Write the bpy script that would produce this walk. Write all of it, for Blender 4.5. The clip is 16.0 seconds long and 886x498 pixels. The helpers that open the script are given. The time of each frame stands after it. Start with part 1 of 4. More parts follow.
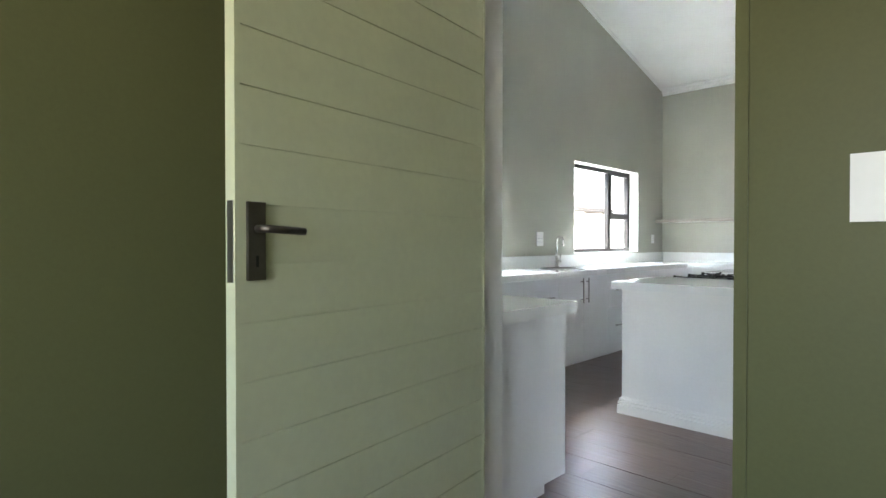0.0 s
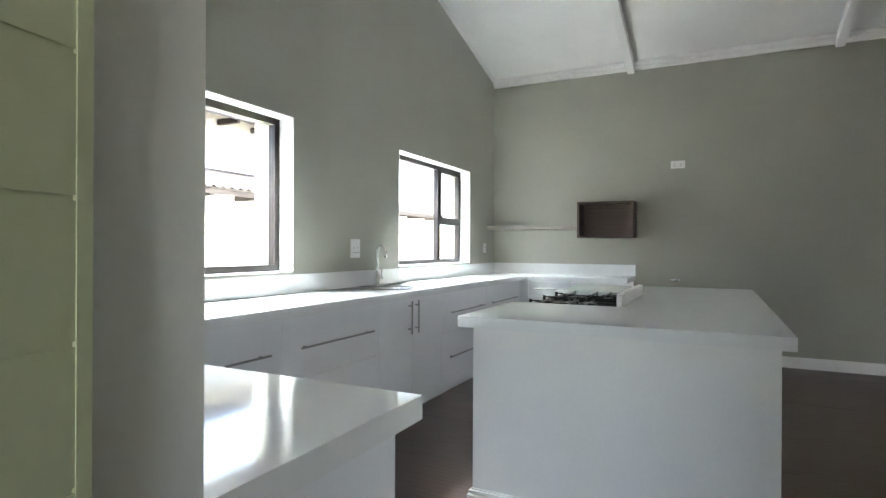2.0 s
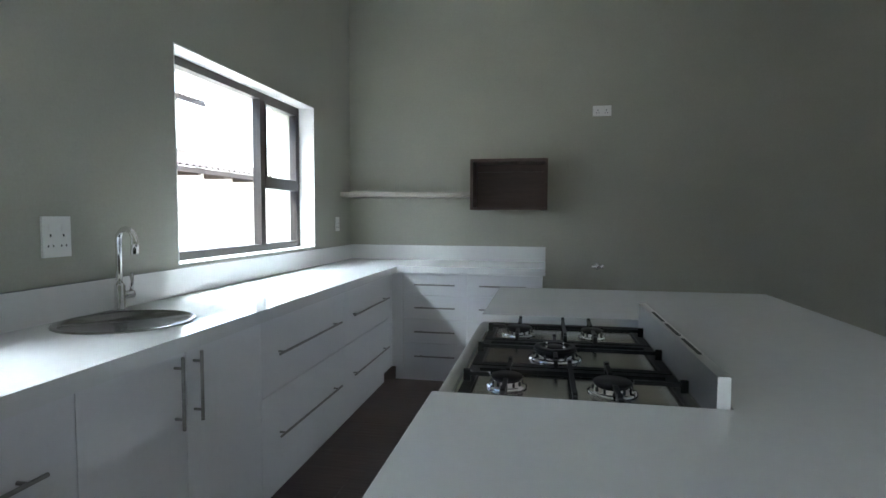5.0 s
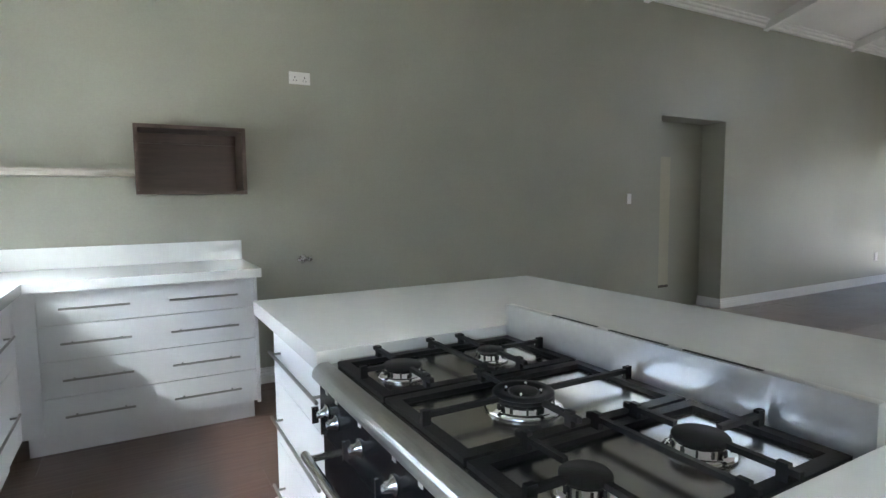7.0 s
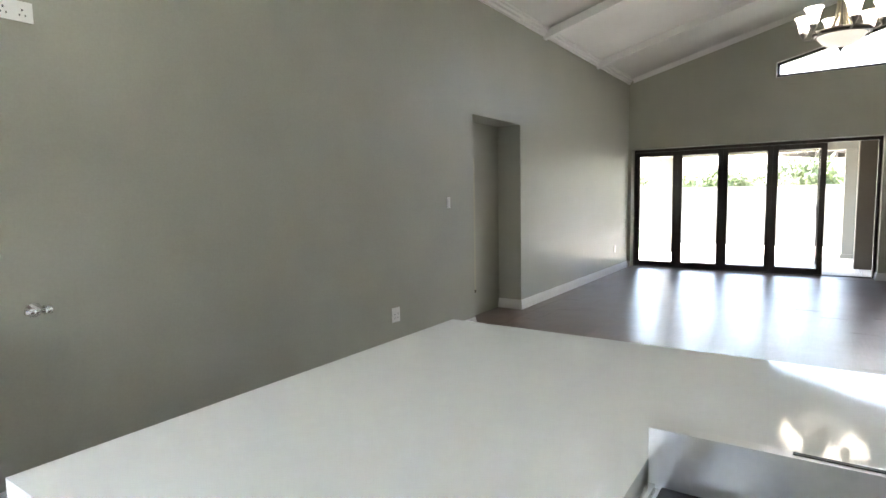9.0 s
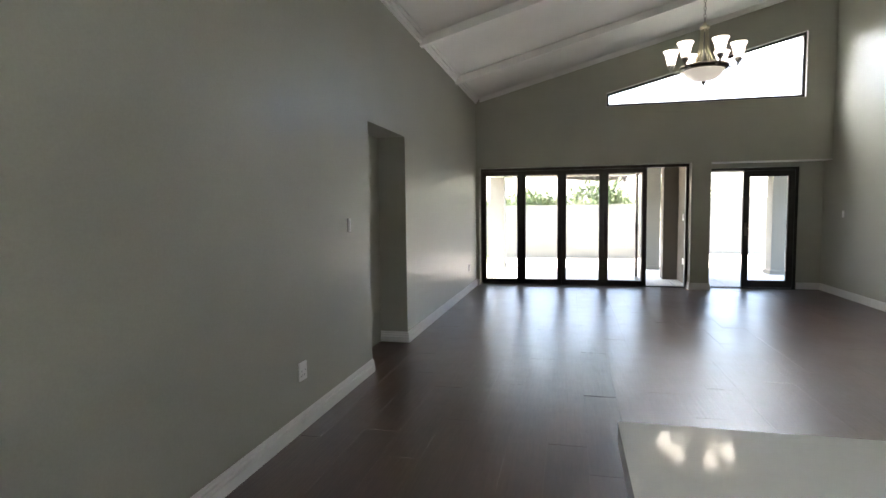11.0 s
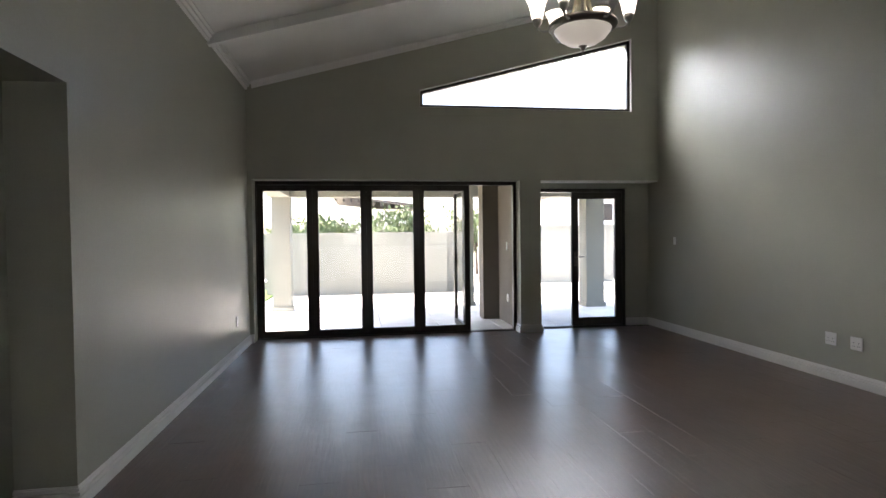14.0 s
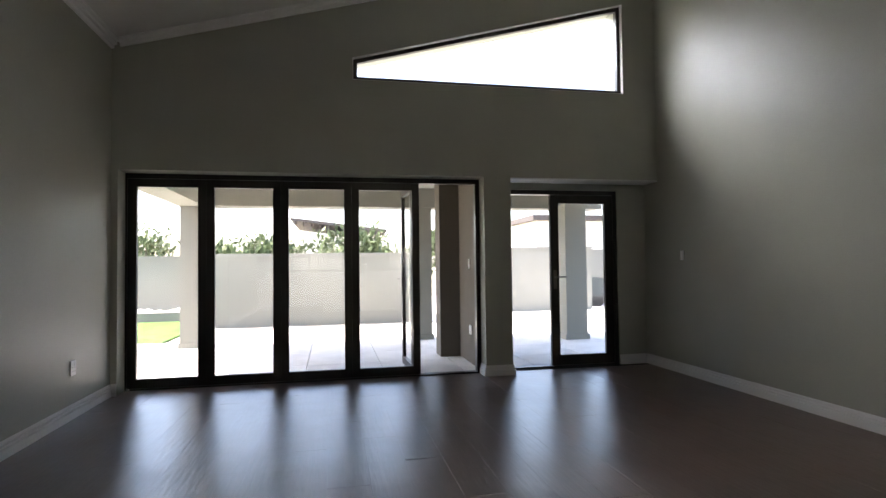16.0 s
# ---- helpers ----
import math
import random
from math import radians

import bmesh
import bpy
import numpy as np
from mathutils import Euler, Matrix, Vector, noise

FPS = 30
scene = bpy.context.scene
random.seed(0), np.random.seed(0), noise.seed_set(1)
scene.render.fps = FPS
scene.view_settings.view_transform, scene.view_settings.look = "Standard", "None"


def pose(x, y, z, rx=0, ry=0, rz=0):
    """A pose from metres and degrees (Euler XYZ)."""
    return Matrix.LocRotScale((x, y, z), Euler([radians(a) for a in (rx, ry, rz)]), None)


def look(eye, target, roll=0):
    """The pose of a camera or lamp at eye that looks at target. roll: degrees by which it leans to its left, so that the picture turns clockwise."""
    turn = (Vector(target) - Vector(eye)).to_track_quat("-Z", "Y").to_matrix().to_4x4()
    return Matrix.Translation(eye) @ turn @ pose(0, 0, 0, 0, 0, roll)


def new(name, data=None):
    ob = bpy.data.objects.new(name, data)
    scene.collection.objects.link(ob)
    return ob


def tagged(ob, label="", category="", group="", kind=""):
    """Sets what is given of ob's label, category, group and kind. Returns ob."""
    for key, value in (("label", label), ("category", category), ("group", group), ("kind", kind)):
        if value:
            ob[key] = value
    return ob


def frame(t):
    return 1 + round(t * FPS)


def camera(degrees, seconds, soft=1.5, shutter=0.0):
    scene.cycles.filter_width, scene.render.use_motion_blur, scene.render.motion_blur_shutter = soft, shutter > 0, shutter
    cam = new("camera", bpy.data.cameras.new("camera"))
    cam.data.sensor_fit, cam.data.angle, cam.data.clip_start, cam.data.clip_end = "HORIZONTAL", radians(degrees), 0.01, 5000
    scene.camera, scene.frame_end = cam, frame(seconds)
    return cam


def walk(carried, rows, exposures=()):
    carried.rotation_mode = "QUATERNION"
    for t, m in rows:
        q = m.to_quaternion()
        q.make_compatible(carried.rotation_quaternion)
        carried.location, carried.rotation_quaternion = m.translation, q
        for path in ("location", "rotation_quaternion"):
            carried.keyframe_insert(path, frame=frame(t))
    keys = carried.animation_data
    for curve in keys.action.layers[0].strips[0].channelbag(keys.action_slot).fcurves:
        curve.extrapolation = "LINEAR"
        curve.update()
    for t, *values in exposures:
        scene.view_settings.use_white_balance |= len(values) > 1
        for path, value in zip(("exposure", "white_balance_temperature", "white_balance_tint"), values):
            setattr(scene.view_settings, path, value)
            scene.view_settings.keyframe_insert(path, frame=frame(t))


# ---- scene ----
cam = camera(77.6, 16.0)
PATH = [
    (0, (0.593, 0.516, 1.199), (-0.814, 1.937, 1.173), -0.0),
    (0.5, (0.3, 0.771, 1.214), (-0.974, 2.313, 1.189), 0.2),
    (1, (0.076, 1.063, 1.189), (-1.049, 2.717, 1.177), 0.5),
    (1.5, (-0.076, 1.425, 1.212), (-1.072, 3.159, 1.207), 0.3),
    (2, (-0.21, 1.752, 1.238), (-1.095, 3.545, 1.234), 0.3),
    (2.5, (-0.305, 2.09, 1.24), (-1.103, 3.924, 1.244), 0.1),
    (3, (-0.4, 2.498, 1.266), (-1.148, 4.353, 1.271), -0.0),
    (3.75, (-0.58, 3.02, 1.3), (-1.24, 4.908, 1.262), -0.1),
    (4.6, (-0.855, 3.49, 1.312), (-1.305, 5.439, 1.21), 0.0),
    (5.5, (-1.281, 3.929, 1.304), (-1.482, 5.914, 1.168), 0.3),
    (6, (-1.451, 4.093, 1.288), (-1.307, 6.082, 1.129), -0.0),
    (6.5, (-1.585, 4.266, 1.275), (-0.963, 6.159, 1.105), -0.3),
    (7, (-1.68, 4.499, 1.304), (-0.711, 6.24, 1.132), -0.6),
    (7.5, (-1.763, 4.738, 1.325), (-0.514, 6.29, 1.147), -0.8),
    (8, (-1.744, 5.018, 1.334), (-0.323, 6.413, 1.146), -1.0),
    (8.5, (-1.67, 5.313, 1.349), (-0.136, 6.583, 1.163), -1.1),
    (9, (-1.601, 5.659, 1.367), (0.048, 6.775, 1.178), -1.0),
    (9.5, (-1.465, 5.974, 1.397), (0.295, 6.906, 1.209), -0.8),
    (10, (-1.397, 6.244, 1.431), (0.443, 7.006, 1.25), -0.7),
    (10.75, (-1.365, 6.7, 1.43), (0.562, 7.234, 1.277), -0.7),
    (11.25, (-1.11, 6.99, 1.43), (0.856, 7.354, 1.29), -0.6),
    (11.8, (-0.65, 7.16, 1.432), (1.342, 7.338, 1.305), -0.6),
    (12.5, (-0.056, 7.248, 1.439), (1.94, 7.218, 1.326), -0.6),
    (13, (0.356, 7.245, 1.447), (2.35, 7.116, 1.351), -0.4),
    (13.5, (0.791, 7.176, 1.361), (2.778, 6.956, 1.301), -0.7),
    (14, (1.269, 7.089, 1.383), (3.247, 6.795, 1.337), -0.7),
    (14.5, (1.702, 6.964, 1.33), (3.675, 6.635, 1.311), -0.7),
    (15, (2.139, 6.81, 1.307), (4.107, 6.45, 1.311), -0.6),
    (15.5, (2.596, 6.671, 1.264), (4.558, 6.284, 1.296), -0.7),
    (16, (3.049, 6.482, 1.201), (5.008, 6.088, 1.261), -0.7),
]

EXPOSURES = [
    (0.0, 4.4, 6500, 10), (1.0, 4.08, 6550, 10), (2.0, 4.1, 6500, 10), (3.0, 4.03, 6500, 10), (5.5, 3.15, 6050, 9), (6.2, 3.65, 6300, 9.2),
    (7.0, 4.22, 6450, 10), (8.0, 4.85, 6700, 11), (9.0, 4.75, 6850, 11), (10.0, 4.0, 6900, 11.5), (12.5, 4.05, 6850, 13.5), (13.0, 3.82, 6850, 14),
    (14.5, 3.4, 6800, 14.5), (16.0, 3.1, 6750, 15)]
walk(cam, [(t, look(eye, target, roll)) for t, eye, target, roll in PATH], EXPOSURES)

# ---- light ----
SUN_ELEV, SUN_AZ = 62.0, 12.0
world = bpy.data.worlds.new("sky")
scene.world = world
world.use_nodes = True
sky = world.node_tree.nodes.new("ShaderNodeTexSky")
sky.sky_type, sky.sun_disc = "NISHITA", False
sky.sun_elevation, sky.sun_rotation = radians(SUN_ELEV), radians(SUN_AZ)
sky.dust_density = 3.0
world.node_tree.links.new(sky.outputs[0], world.node_tree.nodes["Background"].inputs[0])
world.node_tree.nodes["Background"].inputs[1].default_value = 0.15
sun = new("sun", bpy.data.lights.new("sun", "SUN"))
sun.data.energy, sun.data.angle, sun.data.color = 3.0, radians(0.6), (1.0, 0.95, 0.88)
az, el = radians(SUN_AZ), radians(SUN_ELEV)
sun.matrix_world = look((0, 0, 30), (-math.sin(az) * math.cos(el), -math.cos(az) * math.cos(el), 30 - math.sin(el)))


def sky_lamp(name, at, target, w, h, power, color=(0.88, 0.955, 1.0)):
    """An area lamp adding sky light just outside a window or opening."""
    ob = new(name, bpy.data.lights.new(name, "AREA"))
    ob.data.shape, ob.data.size, ob.data.size_y, ob.data.energy, ob.data.color = "RECTANGLE", w, h, power, color
    ob.matrix_world = look(at, target)
    return ob


sky_lamp("clerestory_sky", (10.2, 4.72, 4.9), (5.0, 4.72, 1.6), 3.6, 1.5, 57, (0.90, 0.95, 1.0))
sky_lamp("kitchen_window_sky", (-3.45, 3.75, 2.95), (-1.6, 3.75, 0.9), 1.8, 1.0, 64)
sky_lamp("sink_window_sky", (-3.45, 6.95, 2.95), (-1.6, 6.95, 0.9), 1.6, 1.0, 64)
# Added fill for the lobby, out of view behind the start.
sky_lamp("lobby_fill_light", (0.7, -1.78, 1.5), (0.7, 2, 1.3), 1.6, 1.2, 2.35, (1.0, 0.98, 0.92))


# ---- materials ----
def material(name, color, rough=0.5, metal=0.0, spec=0.5, vary=0.06, scale=3.0, bump=0.02, grain=60.0, stretch=(1, 1, 1),
             dark=None, rand=0.0, rough_vary=0.08, coat=0.0):
    """A surface with broad patches, fine grain and relief, and a random shade for each piece."""
    m = bpy.data.materials.new(name)
    m.use_nodes = True
    t = m.node_tree
    n, l = t.nodes, t.links
    b = n["Principled BSDF"]
    b.inputs["Metallic"].default_value = metal
    b.inputs["Specular IOR Level"].default_value = spec
    b.inputs["Coat Weight"].default_value = coat
    tc, mp = n.new("ShaderNodeTexCoord"), n.new("ShaderNodeMapping")
    mp.inputs["Scale"].default_value = stretch
    l.new(tc.outputs["Object"], mp.inputs[0])
    big, fine = n.new("ShaderNodeTexNoise"), n.new("ShaderNodeTexNoise")
    big.inputs["Scale"].default_value, fine.inputs["Scale"].default_value = scale, grain
    big.inputs["Detail"].default_value, fine.inputs["Detail"].default_value = 4, 3
    l.new(mp.outputs[0], big.inputs["Vector"])
    l.new(mp.outputs[0], fine.inputs["Vector"])
    ramp = n.new("ShaderNodeMix")
    ramp.data_type = "RGBA"
    lo = dark or tuple(c * (1 - 2 * vary) for c in color)
    hi = tuple(min(1, c * (1 + vary)) for c in color)
    ramp.inputs[6].default_value, ramp.inputs[7].default_value = (*lo, 1), (*hi, 1)
    add = n.new("ShaderNodeMath")
    add.operation = "MULTIPLY_ADD"
    add.inputs[1].default_value = 0.35
    l.new(fine.outputs[0], add.inputs[0])
    half = n.new("ShaderNodeMath")
    half.operation = "MULTIPLY"
    half.inputs[1].default_value = 0.65
    l.new(big.outputs[0], half.inputs[0])
    l.new(half.outputs[0], add.inputs[2])
    stretchy = n.new("ShaderNodeMapRange")
    stretchy.inputs[1].default_value, stretchy.inputs[2].default_value = 0.3, 0.7
    l.new(add.outputs[0], stretchy.inputs[0])
    l.new(stretchy.outputs[0], ramp.inputs[0])
    out = ramp.outputs[2]
    if rand:
        info, hsv, mr = n.new("ShaderNodeObjectInfo"), n.new("ShaderNodeHueSaturation"), n.new("ShaderNodeMapRange")
        mr.inputs[3].default_value, mr.inputs[4].default_value = 1 - rand, 1 + rand
        l.new(info.outputs["Random"], mr.inputs[0])
        l.new(mr.outputs[0], hsv.inputs["Value"])
        l.new(out, hsv.inputs["Color"])
        out = hsv.outputs[0]
    l.new(out, b.inputs["Base Color"])
    rr = n.new("ShaderNodeMapRange")
    rr.inputs[3].default_value, rr.inputs[4].default_value = max(0.0, rough - rough_vary), min(1, rough + rough_vary)
    l.new(big.outputs[0], rr.inputs[0])
    l.new(rr.outputs[0], b.inputs["Roughness"])
    if bump:
        bp = n.new("ShaderNodeBump")
        bp.inputs["Strength"].default_value, bp.inputs["Distance"].default_value = bump, 0.01
        l.new(fine.outputs[0], bp.inputs["Height"])
        l.new(bp.outputs[0], b.inputs["Normal"])
    return m


def plank_material(name, light, dark):
    """Wood-look vinyl: each plank takes its own stretch of grain and shade; gloss drifts over the whole floor."""
    m = bpy.data.materials.new(name)
    m.use_nodes = True
    n, l = m.node_tree.nodes, m.node_tree.links
    b = n["Principled BSDF"]
    tc, info, geo = n.new("ShaderNodeTexCoord"), n.new("ShaderNodeObjectInfo"), n.new("ShaderNodeNewGeometry")
    shift = n.new("ShaderNodeVectorMath")
    shift.operation = "MULTIPLY_ADD"
    shift.inputs[1].default_value = (0.8, 9.0, 1.0)
    cmb = n.new("ShaderNodeCombineXYZ")
    far = n.new("ShaderNodeMath")
    far.operation = "MULTIPLY"
    far.inputs[1].default_value = 90.0
    l.new(info.outputs["Random"], far.inputs[0])
    for k in range(3):
        l.new(far.outputs[0], cmb.inputs[k])
    l.new(tc.outputs["Object"], shift.inputs[0])
    l.new(cmb.outputs[0], shift.inputs[2])
    grain, blotch, sheen = n.new("ShaderNodeTexNoise"), n.new("ShaderNodeTexNoise"), n.new("ShaderNodeTexNoise")
    grain.inputs["Scale"].default_value, grain.inputs["Detail"].default_value = 5.0, 7.0
    blotch.inputs["Scale"].default_value, blotch.inputs["Detail"].default_value = 1.6, 3.0
    sheen.inputs["Scale"].default_value, sheen.inputs["Detail"].default_value = 1.3, 3.0
    l.new(shift.outputs[0], grain.inputs["Vector"])
    l.new(geo.outputs["Position"], blotch.inputs["Vector"])
    l.new(geo.outputs["Position"], sheen.inputs["Vector"])
    mix = n.new("ShaderNodeMix")
    mix.data_type = "RGBA"
    mix.inputs[6].default_value, mix.inputs[7].default_value = (*dark, 1), (*light, 1)
    both = n.new("ShaderNodeMath")
    both.operation = "MULTIPLY_ADD"
    both.inputs[1].default_value = 0.5
    hlf = n.new("ShaderNodeMath")
    hlf.operation = "MULTIPLY"
    hlf.inputs[1].default_value = 0.5
    l.new(grain.outputs[0], both.inputs[0])
    l.new(blotch.outputs[0], hlf.inputs[0])
    l.new(hlf.outputs[0], both.inputs[2])
    l.new(both.outputs[0], mix.inputs[0])
    hsv, mr = n.new("ShaderNodeHueSaturation"), n.new("ShaderNodeMapRange")
    mr.inputs[3].default_value, mr.inputs[4].default_value = 0.88, 1.12
    l.new(info.outputs["Random"], mr.inputs[0])
    l.new(mr.outputs[0], hsv.inputs["Value"])
    l.new(mix.outputs[2], hsv.inputs["Color"])
    l.new(hsv.outputs[0], b.inputs["Base Color"])
    rr = n.new("ShaderNodeMapRange")
    rr.inputs[1].default_value, rr.inputs[2].default_value = 0.3, 0.7
    rr.inputs[3].default_value, rr.inputs[4].default_value = 0.282, 0.335
    per = n.new("ShaderNodeMath")
    per.operation = "MULTIPLY_ADD"
    per.inputs[1].default_value = 0.12
    soft = n.new("ShaderNodeMath")
    soft.operation = "MULTIPLY"
    soft.inputs[1].default_value = 0.88
    l.new(sheen.outputs[0], soft.inputs[0])
    l.new(info.outputs["Random"], per.inputs[0])
    l.new(soft.outputs[0], per.inputs[2])
    l.new(per.outputs[0], rr.inputs[0])
    l.new(rr.outputs[0], b.inputs["Roughness"])
    b.inputs["Specular IOR Level"].default_value = 0.95
    bp = n.new("ShaderNodeBump")
    bp.inputs["Strength"].default_value, bp.inputs["Distance"].default_value = 0.2, 0.01
    l.new(grain.outputs[0], bp.inputs["Height"])
    wave, cup = n.new("ShaderNodeTexNoise"), n.new("ShaderNodeBump")
    wave.inputs["Scale"].default_value, wave.inputs["Detail"].default_value = 3.2, 2.0
    cup.inputs["Strength"].default_value, cup.inputs["Distance"].default_value = 0.32, 0.012
    l.new(geo.outputs["Position"], wave.inputs["Vector"])
    l.new(wave.outputs[0], cup.inputs["Height"])
    l.new(cup.outputs[0], bp.inputs["Normal"])
    l.new(bp.outputs[0], b.inputs["Normal"])
    return m


def glass_material(name, tint=(1, 1, 1), rough=0.0):
    m = bpy.data.materials.new(name)
    m.use_nodes = True
    b = m.node_tree.nodes["Principled BSDF"]
    b.inputs["Base Color"].default_value = (*tint, 1)
    b.inputs["Transmission Weight"].default_value = 1.0
    b.inputs["Roughness"].default_value, b.inputs["IOR"].default_value = rough, 1.45
    return m


def lit_glass(name, color, strength):
    m = bpy.data.materials.new(name)
    m.use_nodes = True
    b = m.node_tree.nodes["Principled BSDF"]
    b.inputs["Base Color"].default_value = (0.85, 0.83, 0.78, 1)
    b.inputs["Roughness"].default_value = 0.35
    b.inputs["Emission Color"].default_value = (*color, 1)
    b.inputs["Emission Strength"].default_value = strength
    return m


WALL = material("sage_wall_paint", (0.386, 0.385, 0.322), 0.41, vary=0.05, scale=1.3, bump=0.04, grain=90, spec=0.4)
# Olive wall colour with the lobby's gloom put into its dark value.
OLIVE_GLOOM = material("gloom_olive_wall_paint", (0.108, 0.112, 0.048), 0.5, vary=0.05, scale=1.3, bump=0.05, grain=90, spec=0.25)
WHITE = material("white_satin_paint", (0.80, 0.80, 0.78), 0.4, vary=0.03, scale=2, bump=0.02)
CEIL = material("white_ceiling_boards", (0.80, 0.80, 0.78), 0.55, vary=0.04, scale=1.5, bump=0.03)
BOARD = material("white_cabinet_board", (0.78, 0.79, 0.80), 0.34, rough_vary=0.04, vary=0.02, scale=2, bump=0.004)
STONE = material("white_quartz", (0.80, 0.81, 0.80), 0.07, vary=0.012, scale=30, grain=500, bump=0.0, rough_vary=0.015)
PLANK = plank_material("dark_vinyl_plank", (0.135, 0.072, 0.050), (0.022, 0.013, 0.010))
GROUT = material("plank_underlay", (0.02, 0.015, 0.012), 0.8)
BRONZE = material("dark_bronze_aluminium", (0.030, 0.024, 0.021), 0.38, metal=0.3, vary=0.1, bump=0.01)
CHROME = material("chrome", (0.80, 0.80, 0.80), 0.08, metal=1.0, vary=0.02, bump=0.0, rough_vary=0.03)
STEEL = material("brushed_steel", (0.54, 0.53, 0.51), 0.2, metal=1.0, rough_vary=0.02, vary=0.03, scale=2, grain=30, stretch=(1, 1, 1), bump=0.0)
NICKEL = material("satin_nickel", (0.33, 0.325, 0.31), 0.33, rough_vary=0.03, metal=1.0, vary=0.05, bump=0.01)
DARKSTEEL = material("dark_satin_steel", (0.38, 0.38, 0.37), 0.31, metal=1.0, rough_vary=0.03, vary=0.06, scale=3, bump=0.0)
IRON = material("cast_iron", (0.010, 0.010, 0.010), 0.55, spec=0.3, vary=0.2, grain=200, bump=0.08)
ENAMEL = material("black_enamel", (0.012, 0.012, 0.013), 0.16, vary=0.2, bump=0.0)
WALNUT = material("walnut_veneer", (0.088, 0.056, 0.044), 0.42, vary=0.14, scale=3, grain=14, stretch=(1, 12, 12), bump=0.05)
SHELFWOOD = material("pale_oak_veneer", (0.42, 0.385, 0.33), 0.42, vary=0.2, scale=3, grain=14, stretch=(1, 12, 12), bump=0.04)
PLASTIC = material("white_plastic", (0.80, 0.80, 0.78), 0.34, rough_vary=0.03, vary=0.02, bump=0.0)
UPSTAND = material("grey_brushed_steel", (0.72, 0.72, 0.71), 0.32, metal=1.0, rough_vary=0.02, vary=0.05, scale=3, bump=0.0)
DARK = material("dark_slot", (0.02, 0.02, 0.02), 0.5)
HANDLE = material("dark_pewter", (0.16, 0.145, 0.13), 0.38, metal=0.9, vary=0.1)
DOORP = material("cream_door_paint", (0.62, 0.65, 0.445), 0.38, vary=0.04, scale=2, bump=0.03, grain=40)
PANEL = material("cream_panel_paint", (0.47, 0.46, 0.34), 0.5, vary=0.04, scale=2, bump=0.03, grain=40)
GLASS = glass_material("window_glass")
FROST = lit_glass("frosted_shade_glass", (1.0, 0.92, 0.80), 0.42)
WARMN = material("warm_satin_nickel", (0.60, 0.57, 0.44), 0.33, metal=1.0, rough_vary=0.03, vary=0.05, bump=0.0)
SINKST = material("sink_steel", (0.30, 0.295, 0.28), 0.22, metal=1.0, rough_vary=0.03, vary=0.05, scale=4, bump=0.0)
BOWL = lit_glass("alabaster_bowl_glass", (1.0, 0.93, 0.82), 0.03)
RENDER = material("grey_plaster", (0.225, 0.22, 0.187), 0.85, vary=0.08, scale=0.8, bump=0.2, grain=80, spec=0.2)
# Taupe taken darker to put the porch's shade into the plaster.
TAUPE_SHADED = material("shaded_taupe_plaster", (0.13, 0.115, 0.095), 0.85, vary=0.08, scale=0.8, bump=0.2, grain=80, spec=0.2)
RENDERW = material("white_plaster", (0.72, 0.70, 0.64), 0.85, vary=0.06, scale=0.8, bump=0.2, grain=80, spec=0.2)
PAVE = material("pale_paving", (0.58, 0.56, 0.52), 0.75, vary=0.1, scale=3, bump=0.1, grain=70, rand=0.08)
SAND = material("paving_joint", (0.25, 0.23, 0.20), 0.9)
LAWN = material("lawn", (0.085, 0.15, 0.04), 0.9, vary=0.3, scale=3, bump=0.5, grain=90, spec=0.1)
EARTH = material("dry_ground", (0.30, 0.27, 0.20), 0.95, vary=0.2, scale=0.4, bump=0.2, grain=20, spec=0.1)
TILEROOF = material("corrugated_roof_sheet", (0.06, 0.048, 0.042), 0.6, vary=0.15, scale=2, bump=0.05)
TIMBER = material("dark_rafter_timber", (0.05, 0.037, 0.03), 0.6, vary=0.2, grain=14, stretch=(1, 8, 8))
LEAF = material("leaf", (0.13, 0.165, 0.075), 0.6, vary=0.4, scale=2, bump=0.0, spec=0.2)
BARK = material("bark", (0.12, 0.09, 0.07), 0.9, vary=0.3, bump=0.3, grain=30)
CARPAINT = material("dark_blue_car_paint", (0.03, 0.05, 0.06), 0.2, metal=0.2, vary=0.05, bump=0.0, coat=0.6)
RUBBER = material("rubber", (0.02, 0.02, 0.02), 0.8)
PEBBLE = material("pale_pebbles", (0.62, 0.60, 0.55), 0.8, vary=0.15, scale=8)


# ---- mesh helpers ----
def mesh_object(name, bm, mat, parent=None, smooth=False, bevel=0.0, segs=1):
    if bevel:
        es = [e for e in bm.edges if len(e.link_faces) == 2 and e.calc_face_angle(0) > 0.6]
        bmesh.ops.bevel(bm, geom=es, offset=bevel, segments=segs, affect="EDGES", profile=0.6)
    bmesh.ops.recalc_face_normals(bm, faces=bm.faces)
    me = bpy.data.meshes.new(name)
    bm.to_mesh(me)
    bm.free()
    for mt in (mat if isinstance(mat, (list, tuple)) else [mat]):
        me.materials.append(mt)
    if smooth:
        for p in me.polygons:
            p.use_smooth = True
    ob = new(name, me)
    ob.parent = parent
    return ob


def put_box(bm, x0, x1, y0, y1, z0, z1, m=None):
    vs = [bm.verts.new((x, y, z)) for z in (z0, z1) for x, y in ((x0, y0), (x1, y0), (x1, y1), (x0, y1))]
    if m:
        for v in vs:
            v.co = m @ v.co
    for f in ((3, 2, 1, 0), (4, 5, 6, 7), (0, 1, 5, 4), (1, 2, 6, 5), (2, 3, 7, 6), (3, 0, 4, 7)):
        bm.faces.new([vs[i] for i in f])
    return vs


